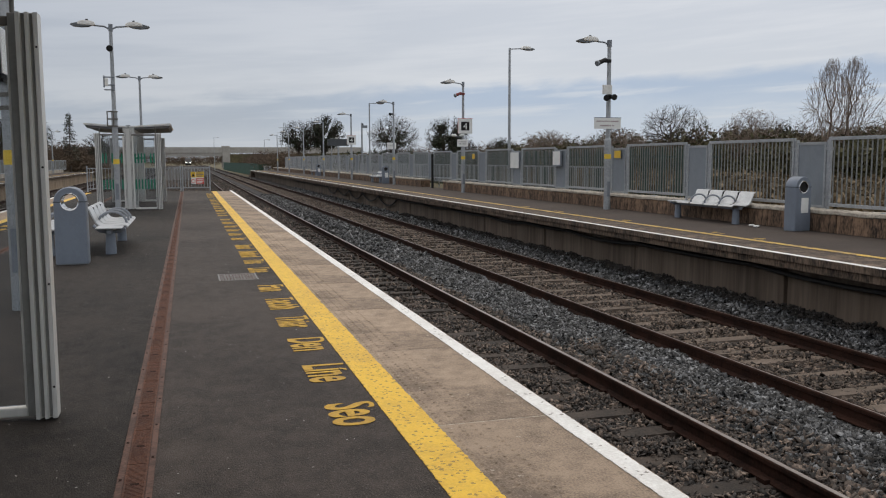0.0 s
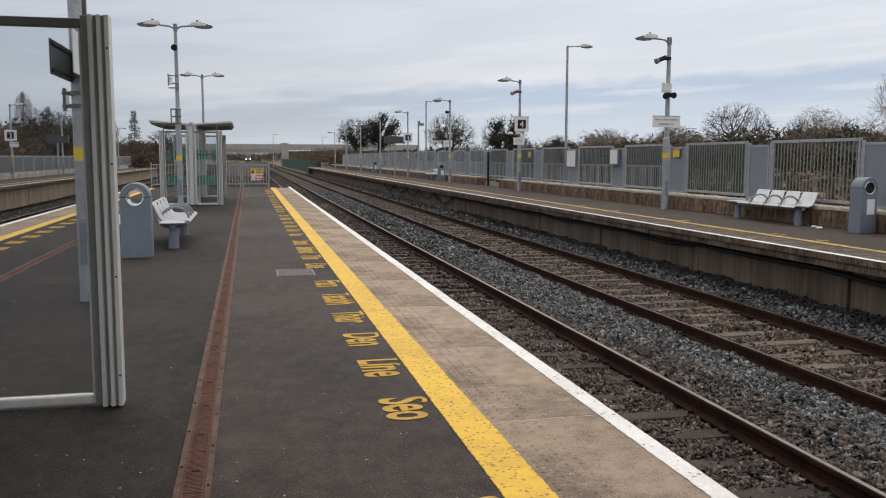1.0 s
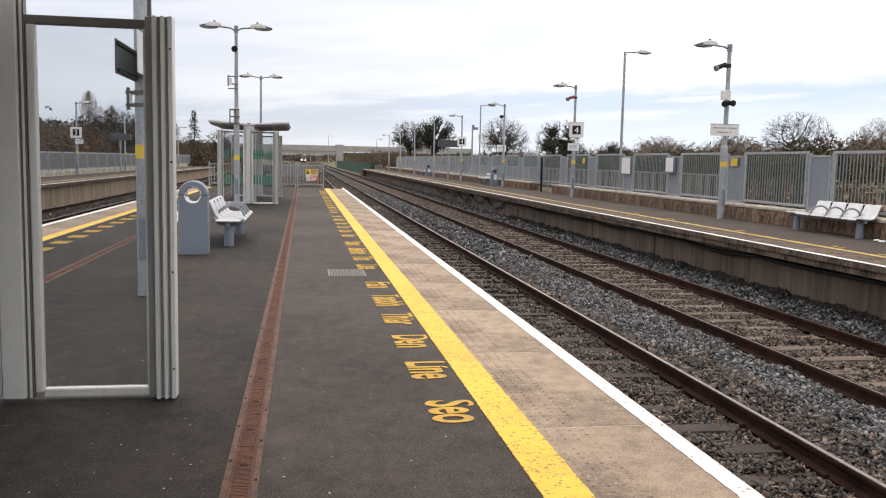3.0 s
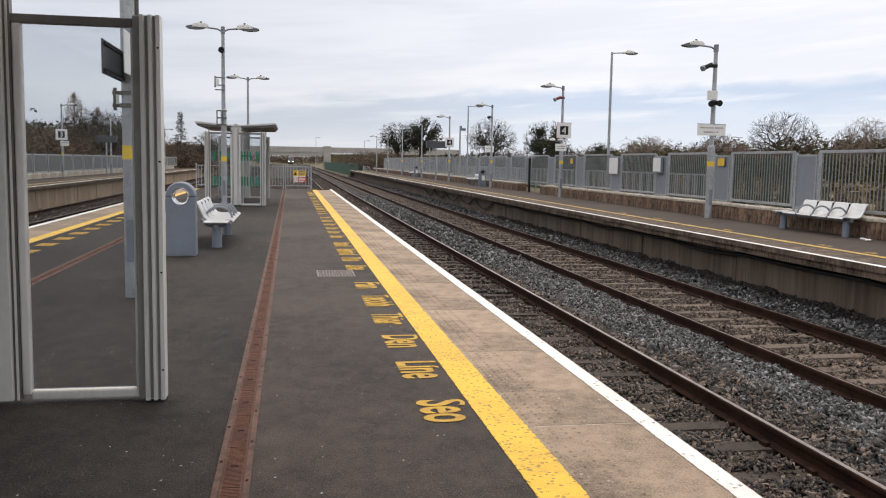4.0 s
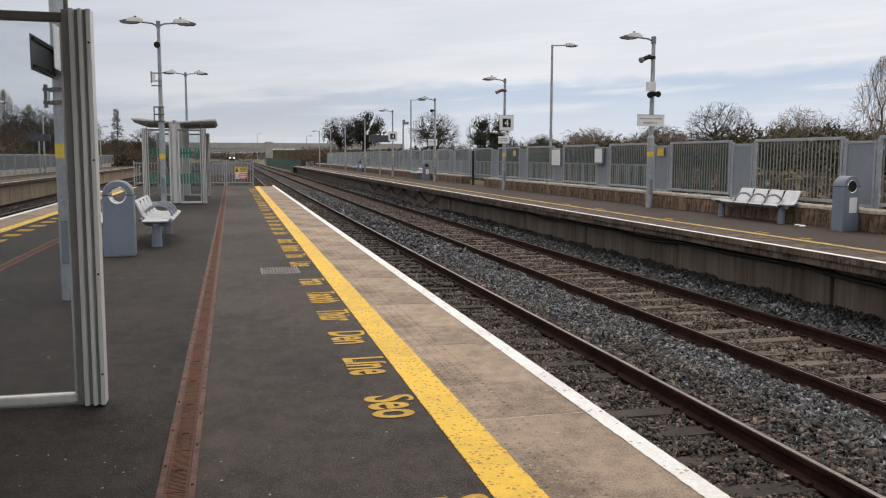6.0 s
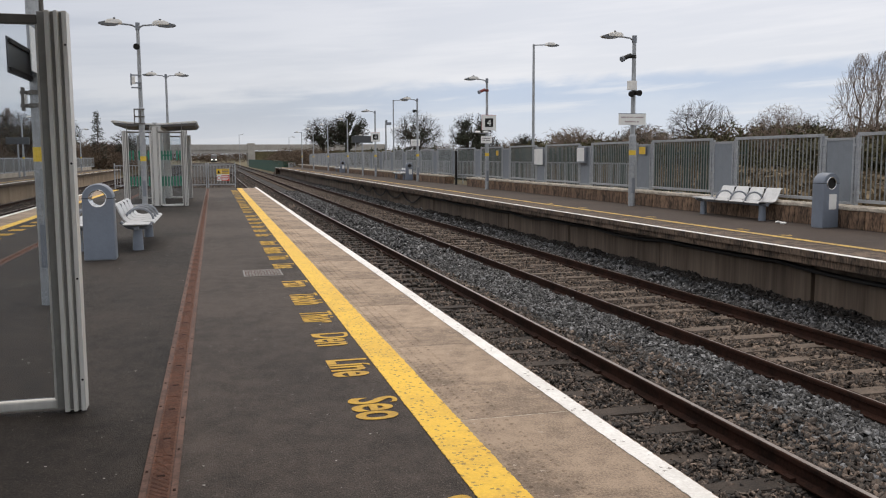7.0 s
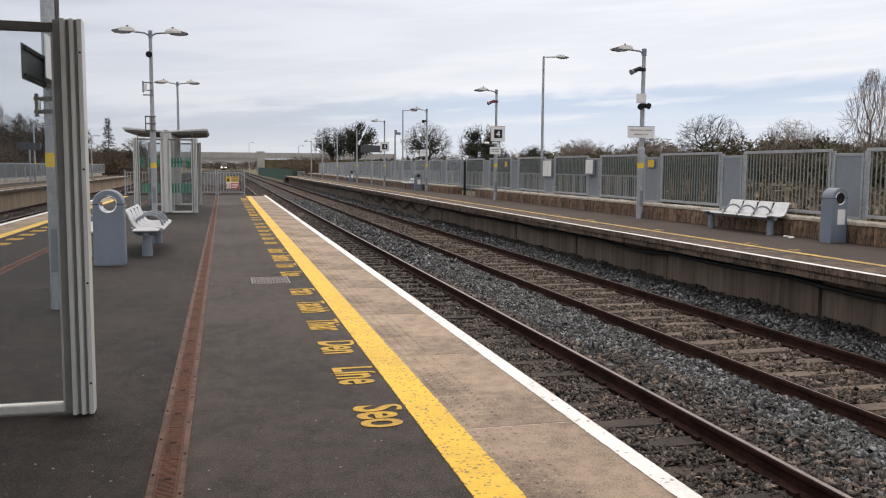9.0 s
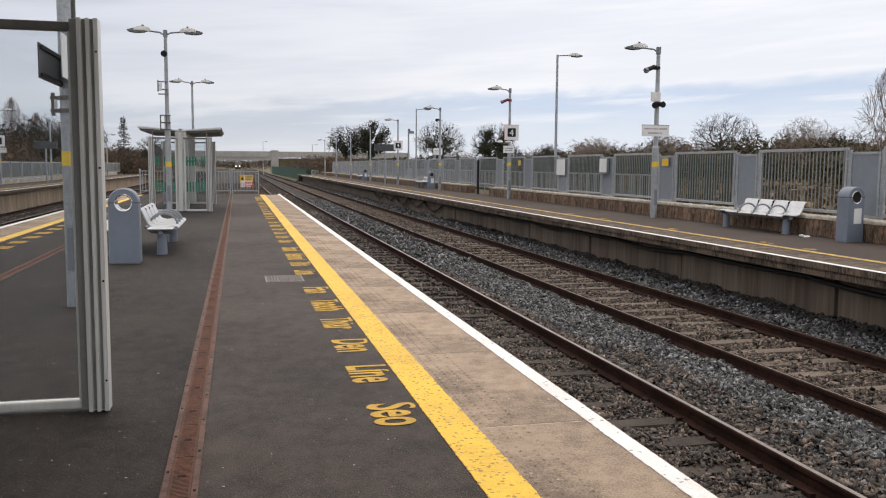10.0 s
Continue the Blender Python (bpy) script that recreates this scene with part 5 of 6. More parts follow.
box(blackpost, -0.05, 0.05, -0.05, 0.05, 0.0, 1.62, 0.01)
tagged(part("gate_post", blackpost, BLACK, m=pose(11.2, 39.3, 0)), "slim black post by the gap in the wall", "post")

# ---- dark green palisade behind the fence ----
def palisade(x, y0, y1, z0, label):
    p = thing("palisade_fence", pose(x, 0, z0), label, "fence", "green palisades")
    pale = B()
    profile(pale, [(-0.034, 0.05), (0.034, 0.05), (0.034, 1.62), (0.0, 1.72), (-0.034, 1.62)], -0.006, 0.006, axis="x")
    pale = mesh_of("pale", pale, GREEN_STEEL)
    y = y0
    while y < y1:
        piece("pale", pale, p, pose(0, y, 0))
        y += 0.155
    for zz in (0.35, 1.4):
        part("rail", box(B(), 0.01, 0.05, y0, y1, zz, zz + 0.05), GREEN_STEEL, p)
    return p


palisade(13.3, 19.4, 28.0, -0.02, "dark green steel palisade behind the platform fence")
palisade(13.3, 28.0, 60.0, -0.02, "dark green steel palisade farther along")

# galvanised hand railing on a path between the two fences
rl = thing("path_railing", pose(12.2, 0, 0), "galvanised hand railing behind the platform fence", "railing")
for zz in (0.25, 1.08):
    part("rail", box(B(), -0.02, 0.02, 23.0, 62.0, zz, zz + 0.045), GALV, rl)
RAIL_BAR = mesh_of("bar", box(B(), -0.008, 0.008, -0.010, 0.010, 0.29, 1.08), GALV)
RAIL_POST = mesh_of("post", box(B(), -0.025, 0.025, -0.025, 0.025, 0.0, 1.13, 0.004), GALV)
for k in range(260):
    piece("bar", RAIL_BAR, rl, pose(0, 23.08 + k * 0.15, 0))
for k in range(22):
    piece("post", RAIL_POST, rl, pose(0, 23.0 + k * 1.857, -0.02))

# ---- fence across the other lines ----
bm = B()
framed(bm, 0.0, 2.7, 0.32, 1.42, 0.0, 0.09, 0.05)
LEFT_FRAME = mesh_of("panel_frame", bm, GALV)
LEFT_SHEET = mesh_of("sheet", box(B(), -0.008, 0.008, 0.09, 2.61, 0.41, 1.33), LEFT_MESH)
LEFT_POST = mesh_of("fence_post", box(B(), -0.03, 0.03, -0.03, 0.03, 0.25, 1.40, 0.004), GALV)
for k in range(28):
    y0 = 30.6 + 2.95 * k
    f = thing("fence_panel", pose(-14.15, y0, 0), "grey framed sheet fence panel on a pale kerb", "fence", "fence panels across the lines")
    piece("panel_frame", LEFT_FRAME, f, pose(0, 0, 0))
    piece("sheet", LEFT_SHEET, f, pose(0, 0, 0))
    piece("fence_post", LEFT_POST, f, pose(-0.05, -0.12, 0))

# a dark information display on two legs across the lines, and one opposite
for x, y, sx in ((-13.2, 66.0, 1), (10.4, 61.0, -1)):
    d = thing("information_display", pose(x, y, 0), "dark information display on a slim post", "display")
    part("case", box(B(), -0.75, 0.75, -0.12, 0.12, 2.35, 2.85, 0.02), SIGN_BACK, d)
    bm = B()
    tube(bm, (0, 0, 0), (0, 0, 2.36), 0.06, 0.06, 12)
    part("post", bm, GALV, d)

# ---- railing and gate across the platform end ----
gate = thing("platform_gate", pose(0, 40.0, 0), "grey steel railing gate across the platform end", "gate")
for x0, x1 in ((-4.2, -1.9), (-1.86, -0.28), (-0.24, 0.98)):
    for zz in (0.12, 1.0):
        part("rail", box(B(), x0, x1, -0.02, 0.02, zz, zz + 0.04), GALV, gate)
    for xx in (x0, x1 - 0.05):
        part("post", box(B(), xx, xx + 0.05, -0.025, 0.025, 0.0, 1.12, 0.004), GALV, gate)
    n = int((x1 - x0) / 0.125)
    for i in range(1, n):
        xx = x0 + (x1 - x0) * i / n
        part("bar", box(B(), xx - 0.011, xx + 0.011, -0.011, 0.011, 0.14, 1.02), GALV, gate)
ws = board("warning_sign", pose(0.42, 39.93, 0.575), 0.54, 0.54, 0.012, SIGN_WHITE, "white board with yellow warning and red prohibition notices", "sign")
part("yellow_field", box(B(), -0.07, 0.28, -0.004, 0.002, 0.02, 0.27), SIGN_YELLOW, ws)
part("red_field", box(B(), -0.07, 0.28, -0.004, 0.002, -0.27, -0.02), RED, ws)
part("yellow_field", box(B(), -0.28, -0.09, -0.004, 0.002, 0.02, 0.27), SIGN_YELLOW, ws)
bm = B()
profile(bm, [(-0.255, 0.06), (-0.115, 0.06), (-0.185, 0.22)], -0.007, -0.003)
part("triangle", bm, BLACK, ws)
bm = B()
k = 24
ro = [bm.verts.new((-0.185 + 0.085 * math.cos(6.2832 * i / k), -0.005, -0.145 + 0.085 * math.sin(6.2832 * i / k))) for i in range(k)]
ri = [bm.verts.new((-0.185 + 0.062 * math.cos(6.2832 * i / k), -0.005, -0.145 + 0.062 * math.sin(6.2832 * i / k))) for i in range(k)]
for i in range(k):
    bm.faces.new((ro[i], ro[(i + 1) % k], ri[(i + 1) % k], ri[i]))
part("red_ring", bm, RED, ws)
bars(ws, [(-0.04, 0.25, 0.20, 0.235), (-0.04, 0.25, 0.13, 0.165), (-0.04, 0.20, 0.06, 0.095)], SIGN_INK, -0.007)
bars(ws, [(-0.04, 0.25, -0.10, -0.065), (-0.04, 0.25, -0.17, -0.135), (-0.04, 0.20, -0.24, -0.205)], SIGN_WHITE, -0.007)

# ---- black cable slung under the coping opposite ----
cb = B()
y, pts = 4.0, []
while y < 70:
    span = 2.6 + 1.4 * (math.sin(y * 1.7) * 0.5 + 0.5)
    drop = 0.02 + 0.05 * (math.sin(y * 0.9 + 1) * 0.5 + 0.5) + (0.30 if 34 < y < 52 else 0)
    for k in range(6):
        u = k / 6
        pts.append((FAR_EDGE + 0.30, y + span * u, -0.285 - 4 * drop * u * (1 - u)))
    y += span
sweep(cb, pts, 0.036, 6)
tagged(part("cable", cb, BLACK, smooth=True), "black cable slung along under the platform edge", "cable")

# ---- trees and hedges ----
def branch(r, p, tips, segs, unit, reach, total, depth, twig):
    """Parts the crown's twig ends among forking limbs; adds (p, q, r0, r1, level) to segs."""
    n = len(tips)
    thick = max(unit * n ** 0.55, twig)
    if n == 1:
        mid = (p + tips[0]) / 2 + Vector((r.uniform(-1, 1), r.uniform(-1, 1), r.uniform(0, 1))) * 0.08 * (tips[0] - p).length
        segs.append((p, mid, thick, twig * 0.8, 0))
        segs.append((mid, tips[0], twig * 0.8, twig * 0.5, 0))
        return
    c = sum(tips, Vector()) / n
    f = reach * r.uniform(0.7, 1.25)
    q = p + (c - p) * f + Vector((r.uniform(-1, 1), r.uniform(-1, 1), r.uniform(-0.4, 0.8))) * 0.07 * (c - p).length
    if n == total:
        q.x, q.y = q.x * 0.3, q.y * 0.3
    share = n / total
    level = depth if share > 0.3 else depth - 1 if share > 0.06 else depth - 2 if share > 0.015 else 0
    segs.append((p, q, thick, thick * 0.82, level))
    way = Vector((r.gauss(0, 1), r.gauss(0, 1), r.gauss(0, 0.7)))
    order = sorted(tips, key=lambda v: (v - q).normalized().dot(way))
    cut = max(1, min(n - 1, int(n * r.uniform(0.3, 0.7))))
    branch(r, q, order[:cut], segs, unit, reach, total, depth, twig)
    branch(r, q, order[cut:], segs, unit, reach, total, depth, twig)


def limbs(segs, sides):
    vs, fs = [], []
    ring = np.array([(math.cos(2 * math.pi * k / sides), math.sin(2 * math.pi * k / sides)) for k in range(sides)])
    for p, q, r0, r1, _ in segs:
        p, q = np.array(p), np.array(q)
        d = q - p
        d = d / (np.linalg.norm(d) + 1e-9)
        a = np.cross(d, (0, 0, 1.0) if abs(d[2]) < 0.9 else (1.0, 0, 0))
        a /= np.linalg.norm(a)
        b = np.cross(d, a)
        o = len(vs) * 2 * sides
        off = ring[:, :1] * a + ring[:, 1:] * b
        vs.append(np.concatenate([p + off * r0, q + off * r1]))
        for k in range(sides):
            fs.append((o + k, o + (k + 1) % sides, o + sides + (k + 1) % sides, o + sides + k))
    return np.concatenate(vs), fs


def leaf_cloud(centres, size, n_each, spread, seed, thin=0.6):
    g = np.random.default_rng(seed)
    c = np.repeat(np.asarray(centres, float), n_each, 0)
    c = c + g.normal(0, 1, c.shape) * spread
    n = len(c)
    quad = np.array([(-1, -thin, 0), (1, -thin, 0), (1, thin, 0), (-1, thin, 0)])
    q = g.normal(size=(n, 4))
    q /= np.linalg.norm(q, axis=1)[:, None]
    w, x, y, z = q.T
    rot = np.stack([np.stack([1 - 2 * (y * y + z * z), 2 * (x * y - z * w), 2 * (x * z + y * w)], -1),
                    np.stack([2 * (x * y + z * w), 1 - 2 * (x * x + z * z), 2 * (y * z - x * w)], -1),
                    np.stack([2 * (x * z - y * w), 2 * (y * z + x * w), 1 - 2 * (x * x + y * y)], -1)], 1)
    v = np.einsum("nij,kj->nki", rot, quad) * (size * g.uniform(0.6, 1.4, (n, 1, 1))) + c[:, None]
    return v.reshape(-1, 3), np.arange(n * 4).reshape(-1, 4)


def tree(x, y, height, seed, label, depth=4, spread=0.5, up=0.25, bark=BARK, ivy=None, thick=0.03, base=-0.1, leaf=0.10, ivy_each=20, ivy_share=0.5, width=1.0, oval=False, twig=0.0075):
    r = random.Random(seed)
    segs = []
    slim = up >= 0.5
    count = 800 if oval else 620 if slim else 1300 if ivy else 1900
    tips = []
    for _ in range(count):
        d = Vector((r.gauss(0, 1), r.gauss(0, 1), r.gauss(0, 1))).normalized() * r.random() ** 0.3
        if slim:
            zt = 0.22 + 0.78 * r.random() ** 0.8
            wide = (0.42 * width * height * max(0.0, math.sin(math.pi * (0.12 + 0.86 * zt))) ** 0.8 if oval else 0.46 * width * height * (1.05 - zt) ** 0.75)
            tips.append(Vector((d.x * wide, d.y * wide, zt * height)))
        else:
            lump = 1 + 0.12 * noise.noise((d.x * 2.2 + seed, d.y * 2.2, d.z * 2.2))
            tips.append(Vector((d.x * 0.44 * width * height * lump, d.y * 0.44 * width * height * lump, height * (0.60 + (0.40 if d.z > 0 else 0.34) * d.z * lump))))
    branch(r, Vector((0, 0, 0)), tips, segs, height * thick / count ** 0.5, 0.30 if slim else 0.42, count, depth, twig)
    t = thing("tree", pose(x, y, base), label, "tree", "trees round the station")
    v, f = limbs([s_ for s_ in segs if s_[4] >= depth], 8)
    new_part = new("trunk", bulk("trunk", v, f, bark))
    new_part.parent = t
    v, f = limbs([s_ for s_ in segs if s_[4] < depth], 3)
    c = new("crown", bulk("crown", v, f, bark))
    c.parent = t
    if ivy:
        pts = [(p + q) / 2 for p, q, a, b, lv in segs if (lv >= depth - 1 or (lv == depth - 2 and r.random() < ivy_share)) and p.z < height * 0.85]
        v, f = leaf_cloud([tuple(p) for p in pts], leaf * 0.7, ivy_each * 7, height * 0.042, seed)
        l = new("foliage", bulk("foliage", v, f, ivy))
        l.parent = t
    return t


tree(22.8, 148.3, 9.6, 3, "big bare tree wrapped in dark ivy", 4, 0.55, 0.2, BARK, LEAF_DARK, leaf=0.22, ivy_each=6, ivy_share=0.45, width=0.95, twig=0.02)
tree(18.8, 150, 8.6, 13, "bare tree with dark ivy beside the big one", 4, 0.5, 0.2, BARK, LEAF_DARK, leaf=0.2, ivy_each=3, ivy_share=0.35, twig=0.02)
tree(23.1, 97.3, 6.9, 4, "bare spreading tree above the fence", 4, 0.55, 0.2, BARK, LEAF_DARK, leaf=0.13, ivy_each=2, ivy_share=0.4, width=1.1, twig=0.012)
tree(24.8, 81.3, 5.8, 5, "leaning tree thick with dark ivy", 4, 0.5, 0.25, BARK, LEAF_DARK, leaf=0.13, ivy_each=7, ivy_share=0.4, twig=0.012)
tree(42.1, 68.1, 6.5, 6, "bare round-crowned tree behind the hedge", 4, 0.55, 0.2, BARK, width=1.15, twig=0.012)
tree(29.5, 34.1, 6.2, 7, "slender bare birch with many fine stems", 5, 0.34, 0.5, BARK_PALE, thick=0.014, width=0.72, oval=True, twig=0.0075)
tree(31.2, 34.6, 6.4, 8, "slender bare birch beside another", 5, 0.34, 0.5, BARK_PALE, thick=0.014, width=0.72, oval=True, twig=0.0075)
tree(33.0, 33.2, 5.4, 18, "slender bare birch at the hedge", 5, 0.36, 0.5, BARK_PALE, thick=0.014, width=0.72, oval=True, twig=0.0075)
tree(35.0, 47.5, 4.8, 28, "small bare tree in the hedge", 4, 0.5, 0.3, BARK_PALE, thick=0.02)
tree(30.5, 70.0, 4.1, 9, "bare bushy tree above the fence line", 4, 0.55, 0.25, BARK_PALE, width=1.2, twig=0.012)
tree(33.5, 62.0, 4.0, 19, "bare bushy tree in the hedge", 4, 0.55, 0.25, BARK_PALE, width=1.3, twig=0.012)
tree(38.0, 72.0, 4.6, 29, "bare tree with olive ivy", 4, 0.55, 0.25, BARK, LEAF_OLIVE, leaf=0.12, ivy_each=2, width=1.2, twig=0.012)
tree(31.6, 84.3, 3.9, 39, "bush-like tree with dark ivy", 4, 0.55, 0.2, BARK, LEAF_DARK, leaf=0.12, ivy_each=3, width=1.2, twig=0.012)
tree(29.0, 90.0, 4.0, 49, "bare bush-like tree over the fence", 4, 0.55, 0.2, BARK, LEAF_DARK, leaf=0.12, ivy_each=2, width=1.2, twig=0.012)
tree(47.2, 64.7, 5.2, 10, "dense dark evergreen above the hedge", 4, 0.5, 0.25, BARK, LEAF_DARK, leaf=0.15, ivy_each=6, width=1.2)
tree(44.0, 56.0, 4.6, 11, "dense dark evergreen in the hedge", 4, 0.5, 0.25, BARK, LEAF_DARK, leaf=0.14, ivy_each=4, width=1.2)
tree(-24.9, 107.2, 9.0, 20, "tall upright pale bare poplar with dense twigs", 5, 0.28, 0.6, BARK_PALE, thick=0.014, width=0.62, oval=True, twig=0.012)
tree(-22.7, 109.0, 7.4, 21, "upright pale bare poplar beside a taller one", 5, 0.28, 0.6, BARK_PALE, thick=0.014, width=0.62, oval=True, twig=0.012)


def conifer(x, y, height, seed, label):
    """A thin straight trunk with rings of short drooping limbs."""
    r = random.Random(seed)
    t = thing("tree", pose(x, y, -0.1), label, "tree", "trees round the station")
    v, f = limbs([(Vector((0, 0, 0)), Vector((0.1, 0, height)), height * 0.016, 0.015, 1)], 8)
    new("trunk", bulk("trunk", v, f, BARK)).parent = t
    segs, pts = [], []
    z = height * 0.22
    while z < height * 0.97:
        reach = height * 0.19 * (1 - (z / height) ** 1.3) + 0.12
        for k in range(6):
            a = r.uniform(0, 6.28)
            q = Vector((reach * math.cos(a), reach * math.sin(a), z + r.uniform(-0.3, 0.12)))
            segs.append((Vector((0.02, 0, z)), q, 0.03, 0.012, 0))
            for u in (0.4, 0.6, 0.8, 1.0):
                pts.append(tuple(Vector((0, 0, z)).lerp(q, u)))
        z += height * 0.042
    v, f = limbs(segs, 3)
    new("crown", bulk("crown", v, f, BARK)).parent = t
    v, f = leaf_cloud(pts, 0.10, 3, 0.08, seed, 0.22)
    new("foliage", bulk("foliage", v, f, LEAF_DARK)).parent = t
    return t


conifer(-14.4, 119.2, 7.7, 22, "thin dark conifer with short side limbs")
tree(-27.0, 96.8, 5.4, 23, "wide dark pine crown", 4, 0.6, 0.1, BARK, LEAF_DARK, leaf=0.18, ivy_each=4, width=1.3, twig=0.012)
tree(-19.0, 90.0, 6.3, 24, "dark evergreen on the bank", 4, 0.55, 0.2, BARK, LEAF_DARK, leaf=0.16, ivy_each=3, width=1.2, twig=0.012)
tree(-16.5, 84.0, 6.0, 25, "bare tree on the bank", 4, 0.5, 0.3, BARK, LEAF_OLIVE, leaf=0.1, ivy_each=2, width=1.2, twig=0.012)
tree(-17.5, 105.0, 6.8, 26, "dark tree above the bank", 4, 0.5, 0.2, BARK, LEAF_DARK, leaf=0.16, ivy_each=2, width=1.2, twig=0.012)
tree(-11.5, 128.0, 5.6, 27, "bare tree past the end of the fence", 4, 0.5, 0.3, BARK, LEAF_DARK, leaf=0.15, ivy_each=2, width=1.1, twig=0.012)


def hedge(name, path, height, depth_, n, mat, leaf, label, seed, thin=0.12, each=4):
    """A long ragged bank of brush along a line of points."""
    g = np.random.default_rng(seed)
    pts = np.array(path, float)
    u = g.uniform(0, len(pts) - 1.001, n)
    i = u.astype(int)
    c = pts[i] + (pts[i + 1] - pts[i]) * (u - i)[:, None]
    lump = 0.62 + 0.38 * np.sin(u * 9.1 + 1.3) * np.sin(u * 23.7) + 0.15 * np.sin(u * 61.0)
    hh = height * np.clip(lump, 0.35, 1.15) * g.uniform(0, 1, n) ** 0.6
    c = np.concatenate([c + g.normal(0, depth_, (n, 2)), hh[:, None]], 1)
    v, f = leaf_cloud(c, leaf * 1.15, each, leaf * 1.2, seed + 1, thin)
    return tagged(new(name, bulk(name, v, f, mat)), label, "hedge", kind="stuff")


hedge("hedge", [(27, 8), (31, 30), (37, 46), (34, 66), (29, 84)], 2.7, 1.2, 14000, TWIG, 0.22, "brown leafless hedge behind the fence", 50, 0.05)
hedge("hedge", [(28, 8), (33, 30), (39, 46), (36, 66), (31, 84)], 2.2, 1.0, 5000, LEAF_BROWN, 0.07, "brown-leaved low brush behind the fence", 58, 0.6)
hedge("hedge", [(40, 30), (44, 50), (41, 70), (35, 90)], 3.5, 1.5, 15000, LEAF_OLIVE, 0.10, "olive brown hedge behind the field", 51, 0.5)
hedge("hedge", [(41, 30), (45, 50), (42, 70), (36, 90)], 3.4, 1.5, 9000, LEAF_BROWN, 0.085, "brown-leaved brush behind the field", 61, 0.5)
hedge("hedge", [(40, 30), (45, 50), (42, 70), (36, 90)], 3.6, 1.5, 8000, TWIG, 0.26, "bare twiggy hedge top behind the field", 59, 0.04)
hedge("hedge", [(26, 10), (29, 30), (35, 46), (32, 66), (28, 84)], 2.5, 1.0, 9000, LEAF_OLIVE, 0.10, "dark olive bramble hedge behind the palisade", 63, 0.5)
hedge("hedge", [(31, 70), (27, 90), (22, 110), (20, 150)], 2.3, 1.2, 6000, LEAF_DARK, 0.10, "dark low hedge along the line", 52, 0.5)
hedge("hedge", [(14.5, 124), (14, 150), (15, 190), (18, 230)], 2.3, 1.4, 8000, TWIG, 0.30, "brown brush beyond the platform end", 53, 0.06)
hedge("hedge", [(-19, 40), (-20, 70), (-19, 100), (-15, 130)], 3.6, 1.4, 17000, TWIG, 0.24, "brown brush on the bank", 54, 0.06)
hedge("hedge", [(-19, 40), (-20, 70), (-19, 100), (-15, 130)], 2.6, 1.2, 8000, LEAF_BROWN, 0.10, "brown bracken on the bank", 60, 0.5)
hedge("hedge", [(-24, 50), (-25, 90), (-22, 130)], 4.9, 1.8, 11000, LEAF_DARK, 0.13, "dark brush above the bank", 55, 0.5)
hedge("hedge", [(-16, 130), (-15, 170), (-16, 230)], 3.0, 1.6, 5000, TWIG, 0.45, "brown brush by the far lines", 56, 0.07)
hedge("far_wood", [(110, 60), (95, 160), (70, 330), (30, 460), (-70, 460), (-100, 200)], 4.5, 5.0, 9000, TWIG, 0.8, "distant bare woods", 57, 0.06, 6)

# dry grass seen through the fence bars
g = np.random.default_rng(70)
n = 14000
c = np.stack([g.uniform(13.6, 30, n), g.uniform(8, 62, n), np.full(n, 0.2)], 1)
c[:, 2] = g.uniform(0.0, 0.5, n)
v, f = leaf_cloud(c, 0.09, 3, 0.12, 71)
tagged(new("dry_grass", bulk("dry_grass", v, f, GRASS_BLADE)), "tufts of dry straw-coloured grass behind the palisade", "grass", kind="stuff")

# ---- far end: bridge, green hoarding, pylon ----
br = thing("road_bridge", pose(0, 300, -1.2), "pale concrete road bridge over the lines", "bridge")
part("deck", box(B(), -38, 13.5, 0, 9, 4.0, 5.0, 0.05), BRIDGE, br)
part("parapet", box(B(), -38, 60, -0.2, 0.15, 5.0, 7.0, 0.05), BRIDGE, br)
part("pier", box(B(), 11.5, 14.0, -0.5, 9, 0, 7.4, 0.05), BRIDGE, br)
part("pier", box(B(), -25, -22.5, -0.1, 9, 0, 4.0, 0.05), BRIDGE, br)
bm = B()
profile(bm, [(14.0, 0.0), (14.0, 4.6), (60, 5.0), (80, 0.0)], 0.2, 9)
part("embankment", bm, GRASS, br)
gh = thing("green_hoarding", pose(10.6, 135, -1.2, 0, 0, 0.71), "long dark green sheet hoarding by the line", "hoarding")
for i_ in range(34):
    part("sheet", box(B(), -0.03, 0.03, i_ * 3.0, i_ * 3.0 + 2.96, 0.0, 1.95, 0.01), HOARDING_GREEN, gh)
part("end_sheet", box(B(), 0.03, 2.6, -0.03, 0.03, 0.0, 1.95, 0.01), HOARDING_GREEN, gh)
part("capping", box(B(), -0.06, 0.06, 0, 102, 1.95, 2.02), HOARDING_GREEN, gh)
cab = thing("equipment_cabinet", pose(11.6, 131, -1.2), "pale grey equipment cabinet before the green hoarding", "cabinet")
part("body", box(B(), -0.55, 0.55, 0, 0.6, 0.0, 1.75, 0.02), COLUMN_GREY, cab)
part("door", box(B(), -0.48, 0.48, -0.02, 0.0, 0.12, 1.6, 0.006), GALV, cab)
ramp = B()
profile(ramp, [(FAR_END - 0.3, -0.02), (FAR_END + 6.0, -1.2), (FAR_END - 0.3, -1.2)], FAR_EDGE + 0.1, 11.4, axis="x")
tagged(part("platform_ramp", ramp, CONCRETE_DARK), "dark sloping end of the platform opposite", "ramp", kind="structure")
py_ = thing("pylon", pose(43.1, 398, -1.2), "distant steel lattice pylon", "pylon")
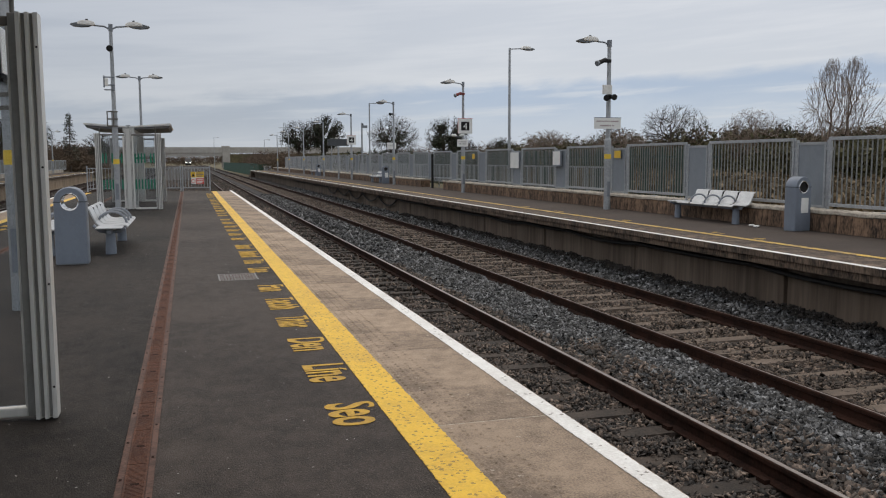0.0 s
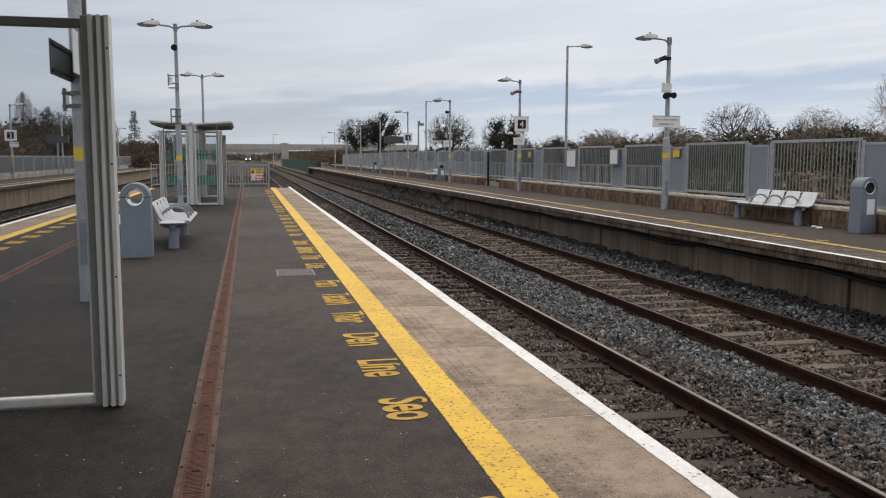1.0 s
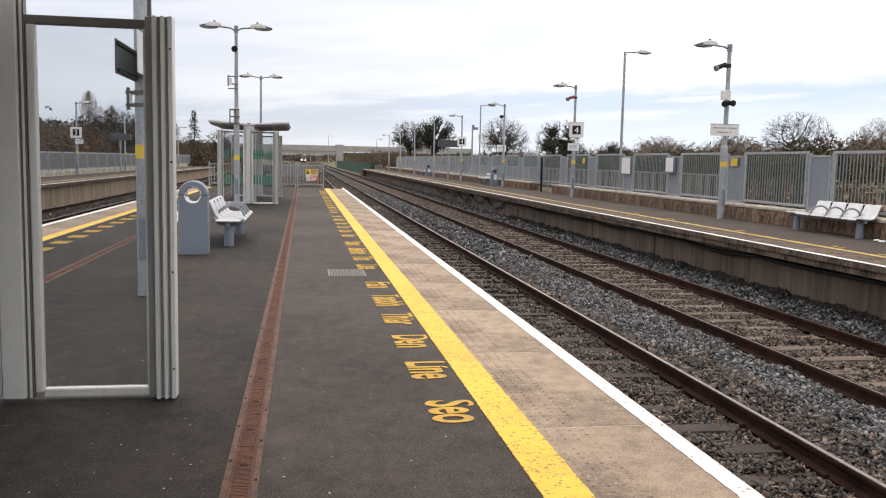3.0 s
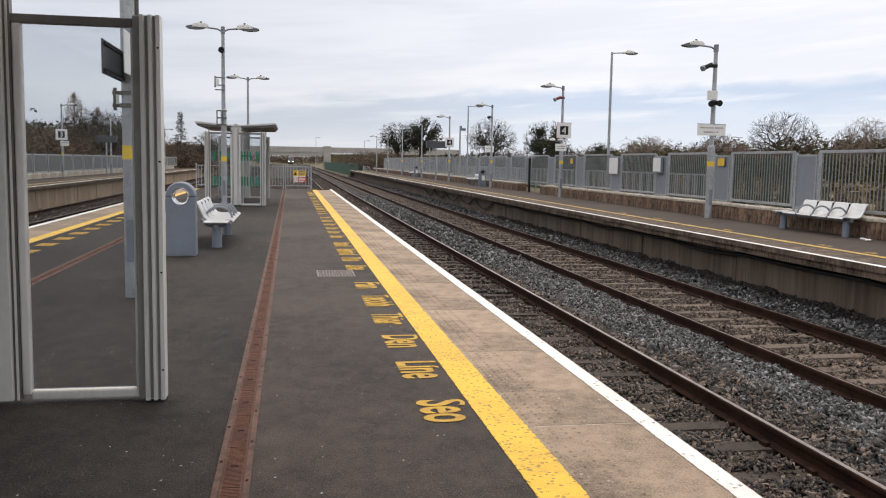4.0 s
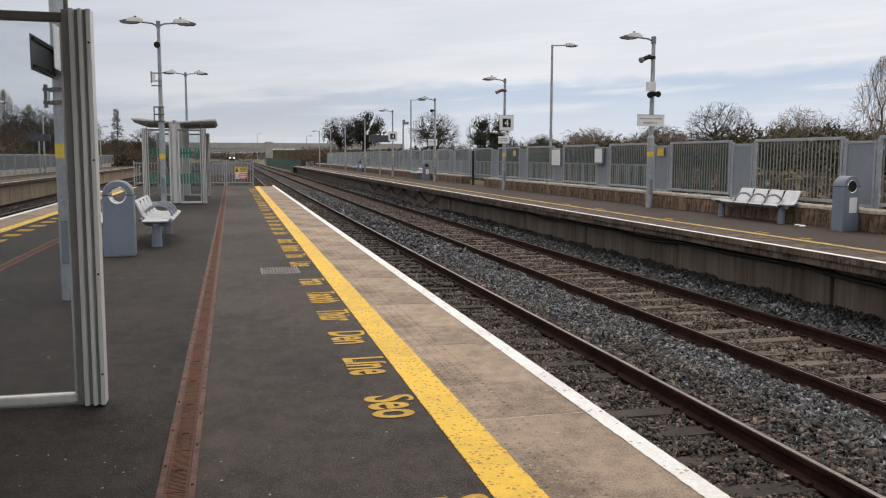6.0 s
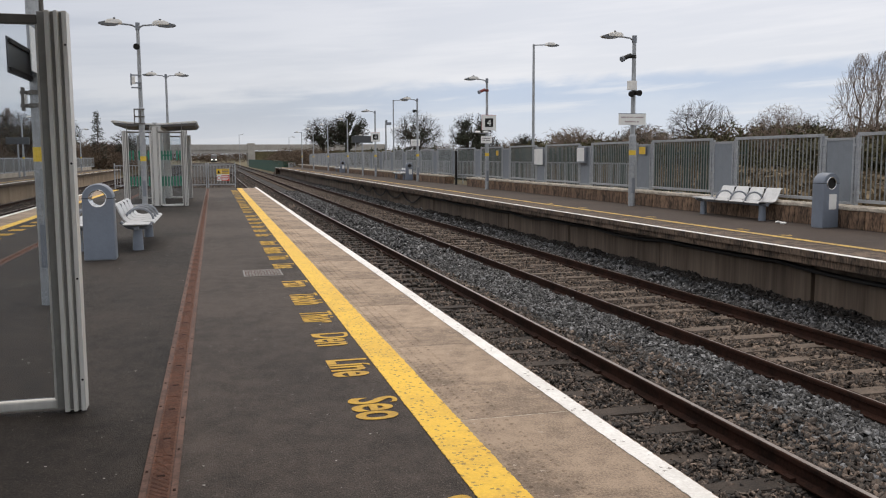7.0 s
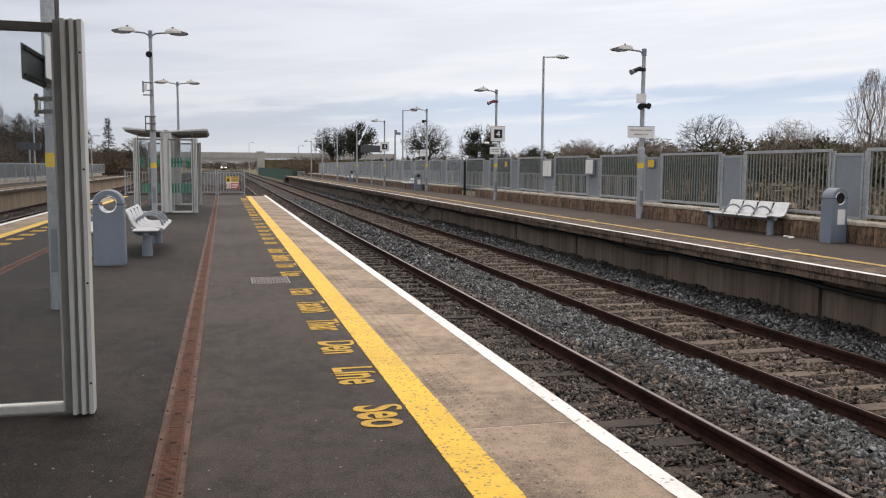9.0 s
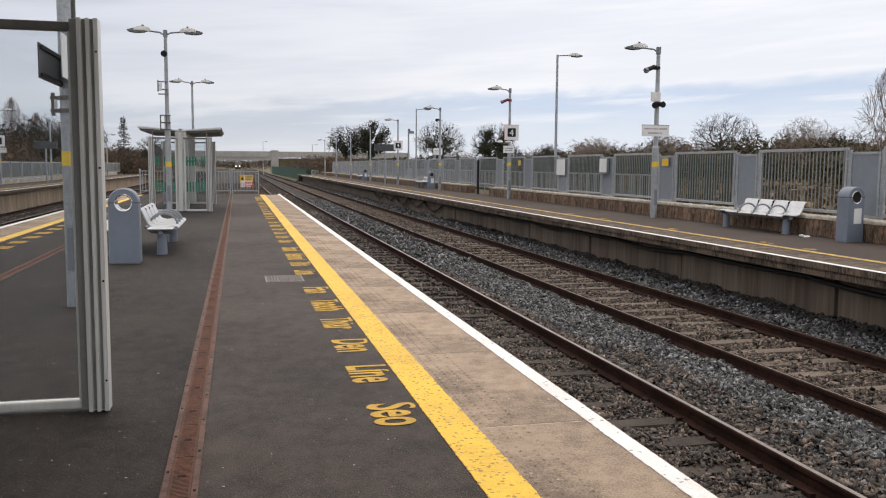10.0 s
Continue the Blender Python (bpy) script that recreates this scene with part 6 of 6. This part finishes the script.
for sx in (-1, 1):
    for sy in (-1, 1):
        bm = B()
        tube(bm, (sx * 2.2, sy * 2.2, 0), (sx * 0.25, sy * 0.25, 19.5), 0.12, 0.08, 4)
        part("leg", bm, GALV, py_)
for zz, hw in ((12.5, 3.0), (15.0, 3.4), (17.3, 2.6)):
    bm = B()
    tube(bm, (-hw, 0, zz), (hw, 0, zz), 0.12, n=4)
    part("crossarm", bm, GALV, py_)
for x, y, h in ((6.2, 210, 8.0), (14.5, 170, 6.5), (-9.0, 260, 9.0), (19.5, 120, 5.6)):
    road_lamp(x, y, -1.2, h, 1, "far slender lamp post beyond the platforms")
tr = thing("train", pose(0.45, 425, -1.1), "small distant train with lit headlights", "train")
part("body", box(B(), -1.4, 1.4, 0, 40, 0.9, 3.6, 0.25), GREY_BAR, tr)
part("front_window", box(B(), -1.1, 1.1, -0.02, 0.05, 2.2, 3.2), SIGN_INK, tr)
part("skirt", box(B(), -1.3, 1.3, 0.1, 40, 0.2, 0.9), BLACK, tr)
HEADLIGHT = bpy.data.materials.new("lit_headlight")
HEADLIGHT.use_nodes = True
HEADLIGHT.node_tree.nodes["Principled BSDF"].inputs["Emission Color"].default_value = (1, 0.93, 0.8, 1)
HEADLIGHT.node_tree.nodes["Principled BSDF"].inputs["Emission Strength"].default_value = 4
for sx in (-0.95, 0.95):
    bm = B()
    tube(bm, (sx, -0.05, 1.5), (sx, 0.05, 1.5), 0.24, n=12)
    part("headlight", bm, HEADLIGHT, tr, "bright lit headlight")

# scraps of paper by the bin on the platform opposite
for x, y, a in ((10.72, 14.35, 20), (10.80, 14.62, 70)):
    bm = B()
    bmesh.ops.create_icosphere(bm, subdivisions=2, radius=0.06)
    for v in bm.verts:
        v.co *= 1 + 0.35 * noise.noise(v.co * 30 + Vector((a, 0, 0)))
        v.co.z = max(v.co.z * 0.45, -0.02) + 0.02
    tagged(part("litter", bm, SIGN_WHITE, m=pose(x, y, 0.0, 0, 0, a)), "scrap of crumpled white paper on the platform", "litter")
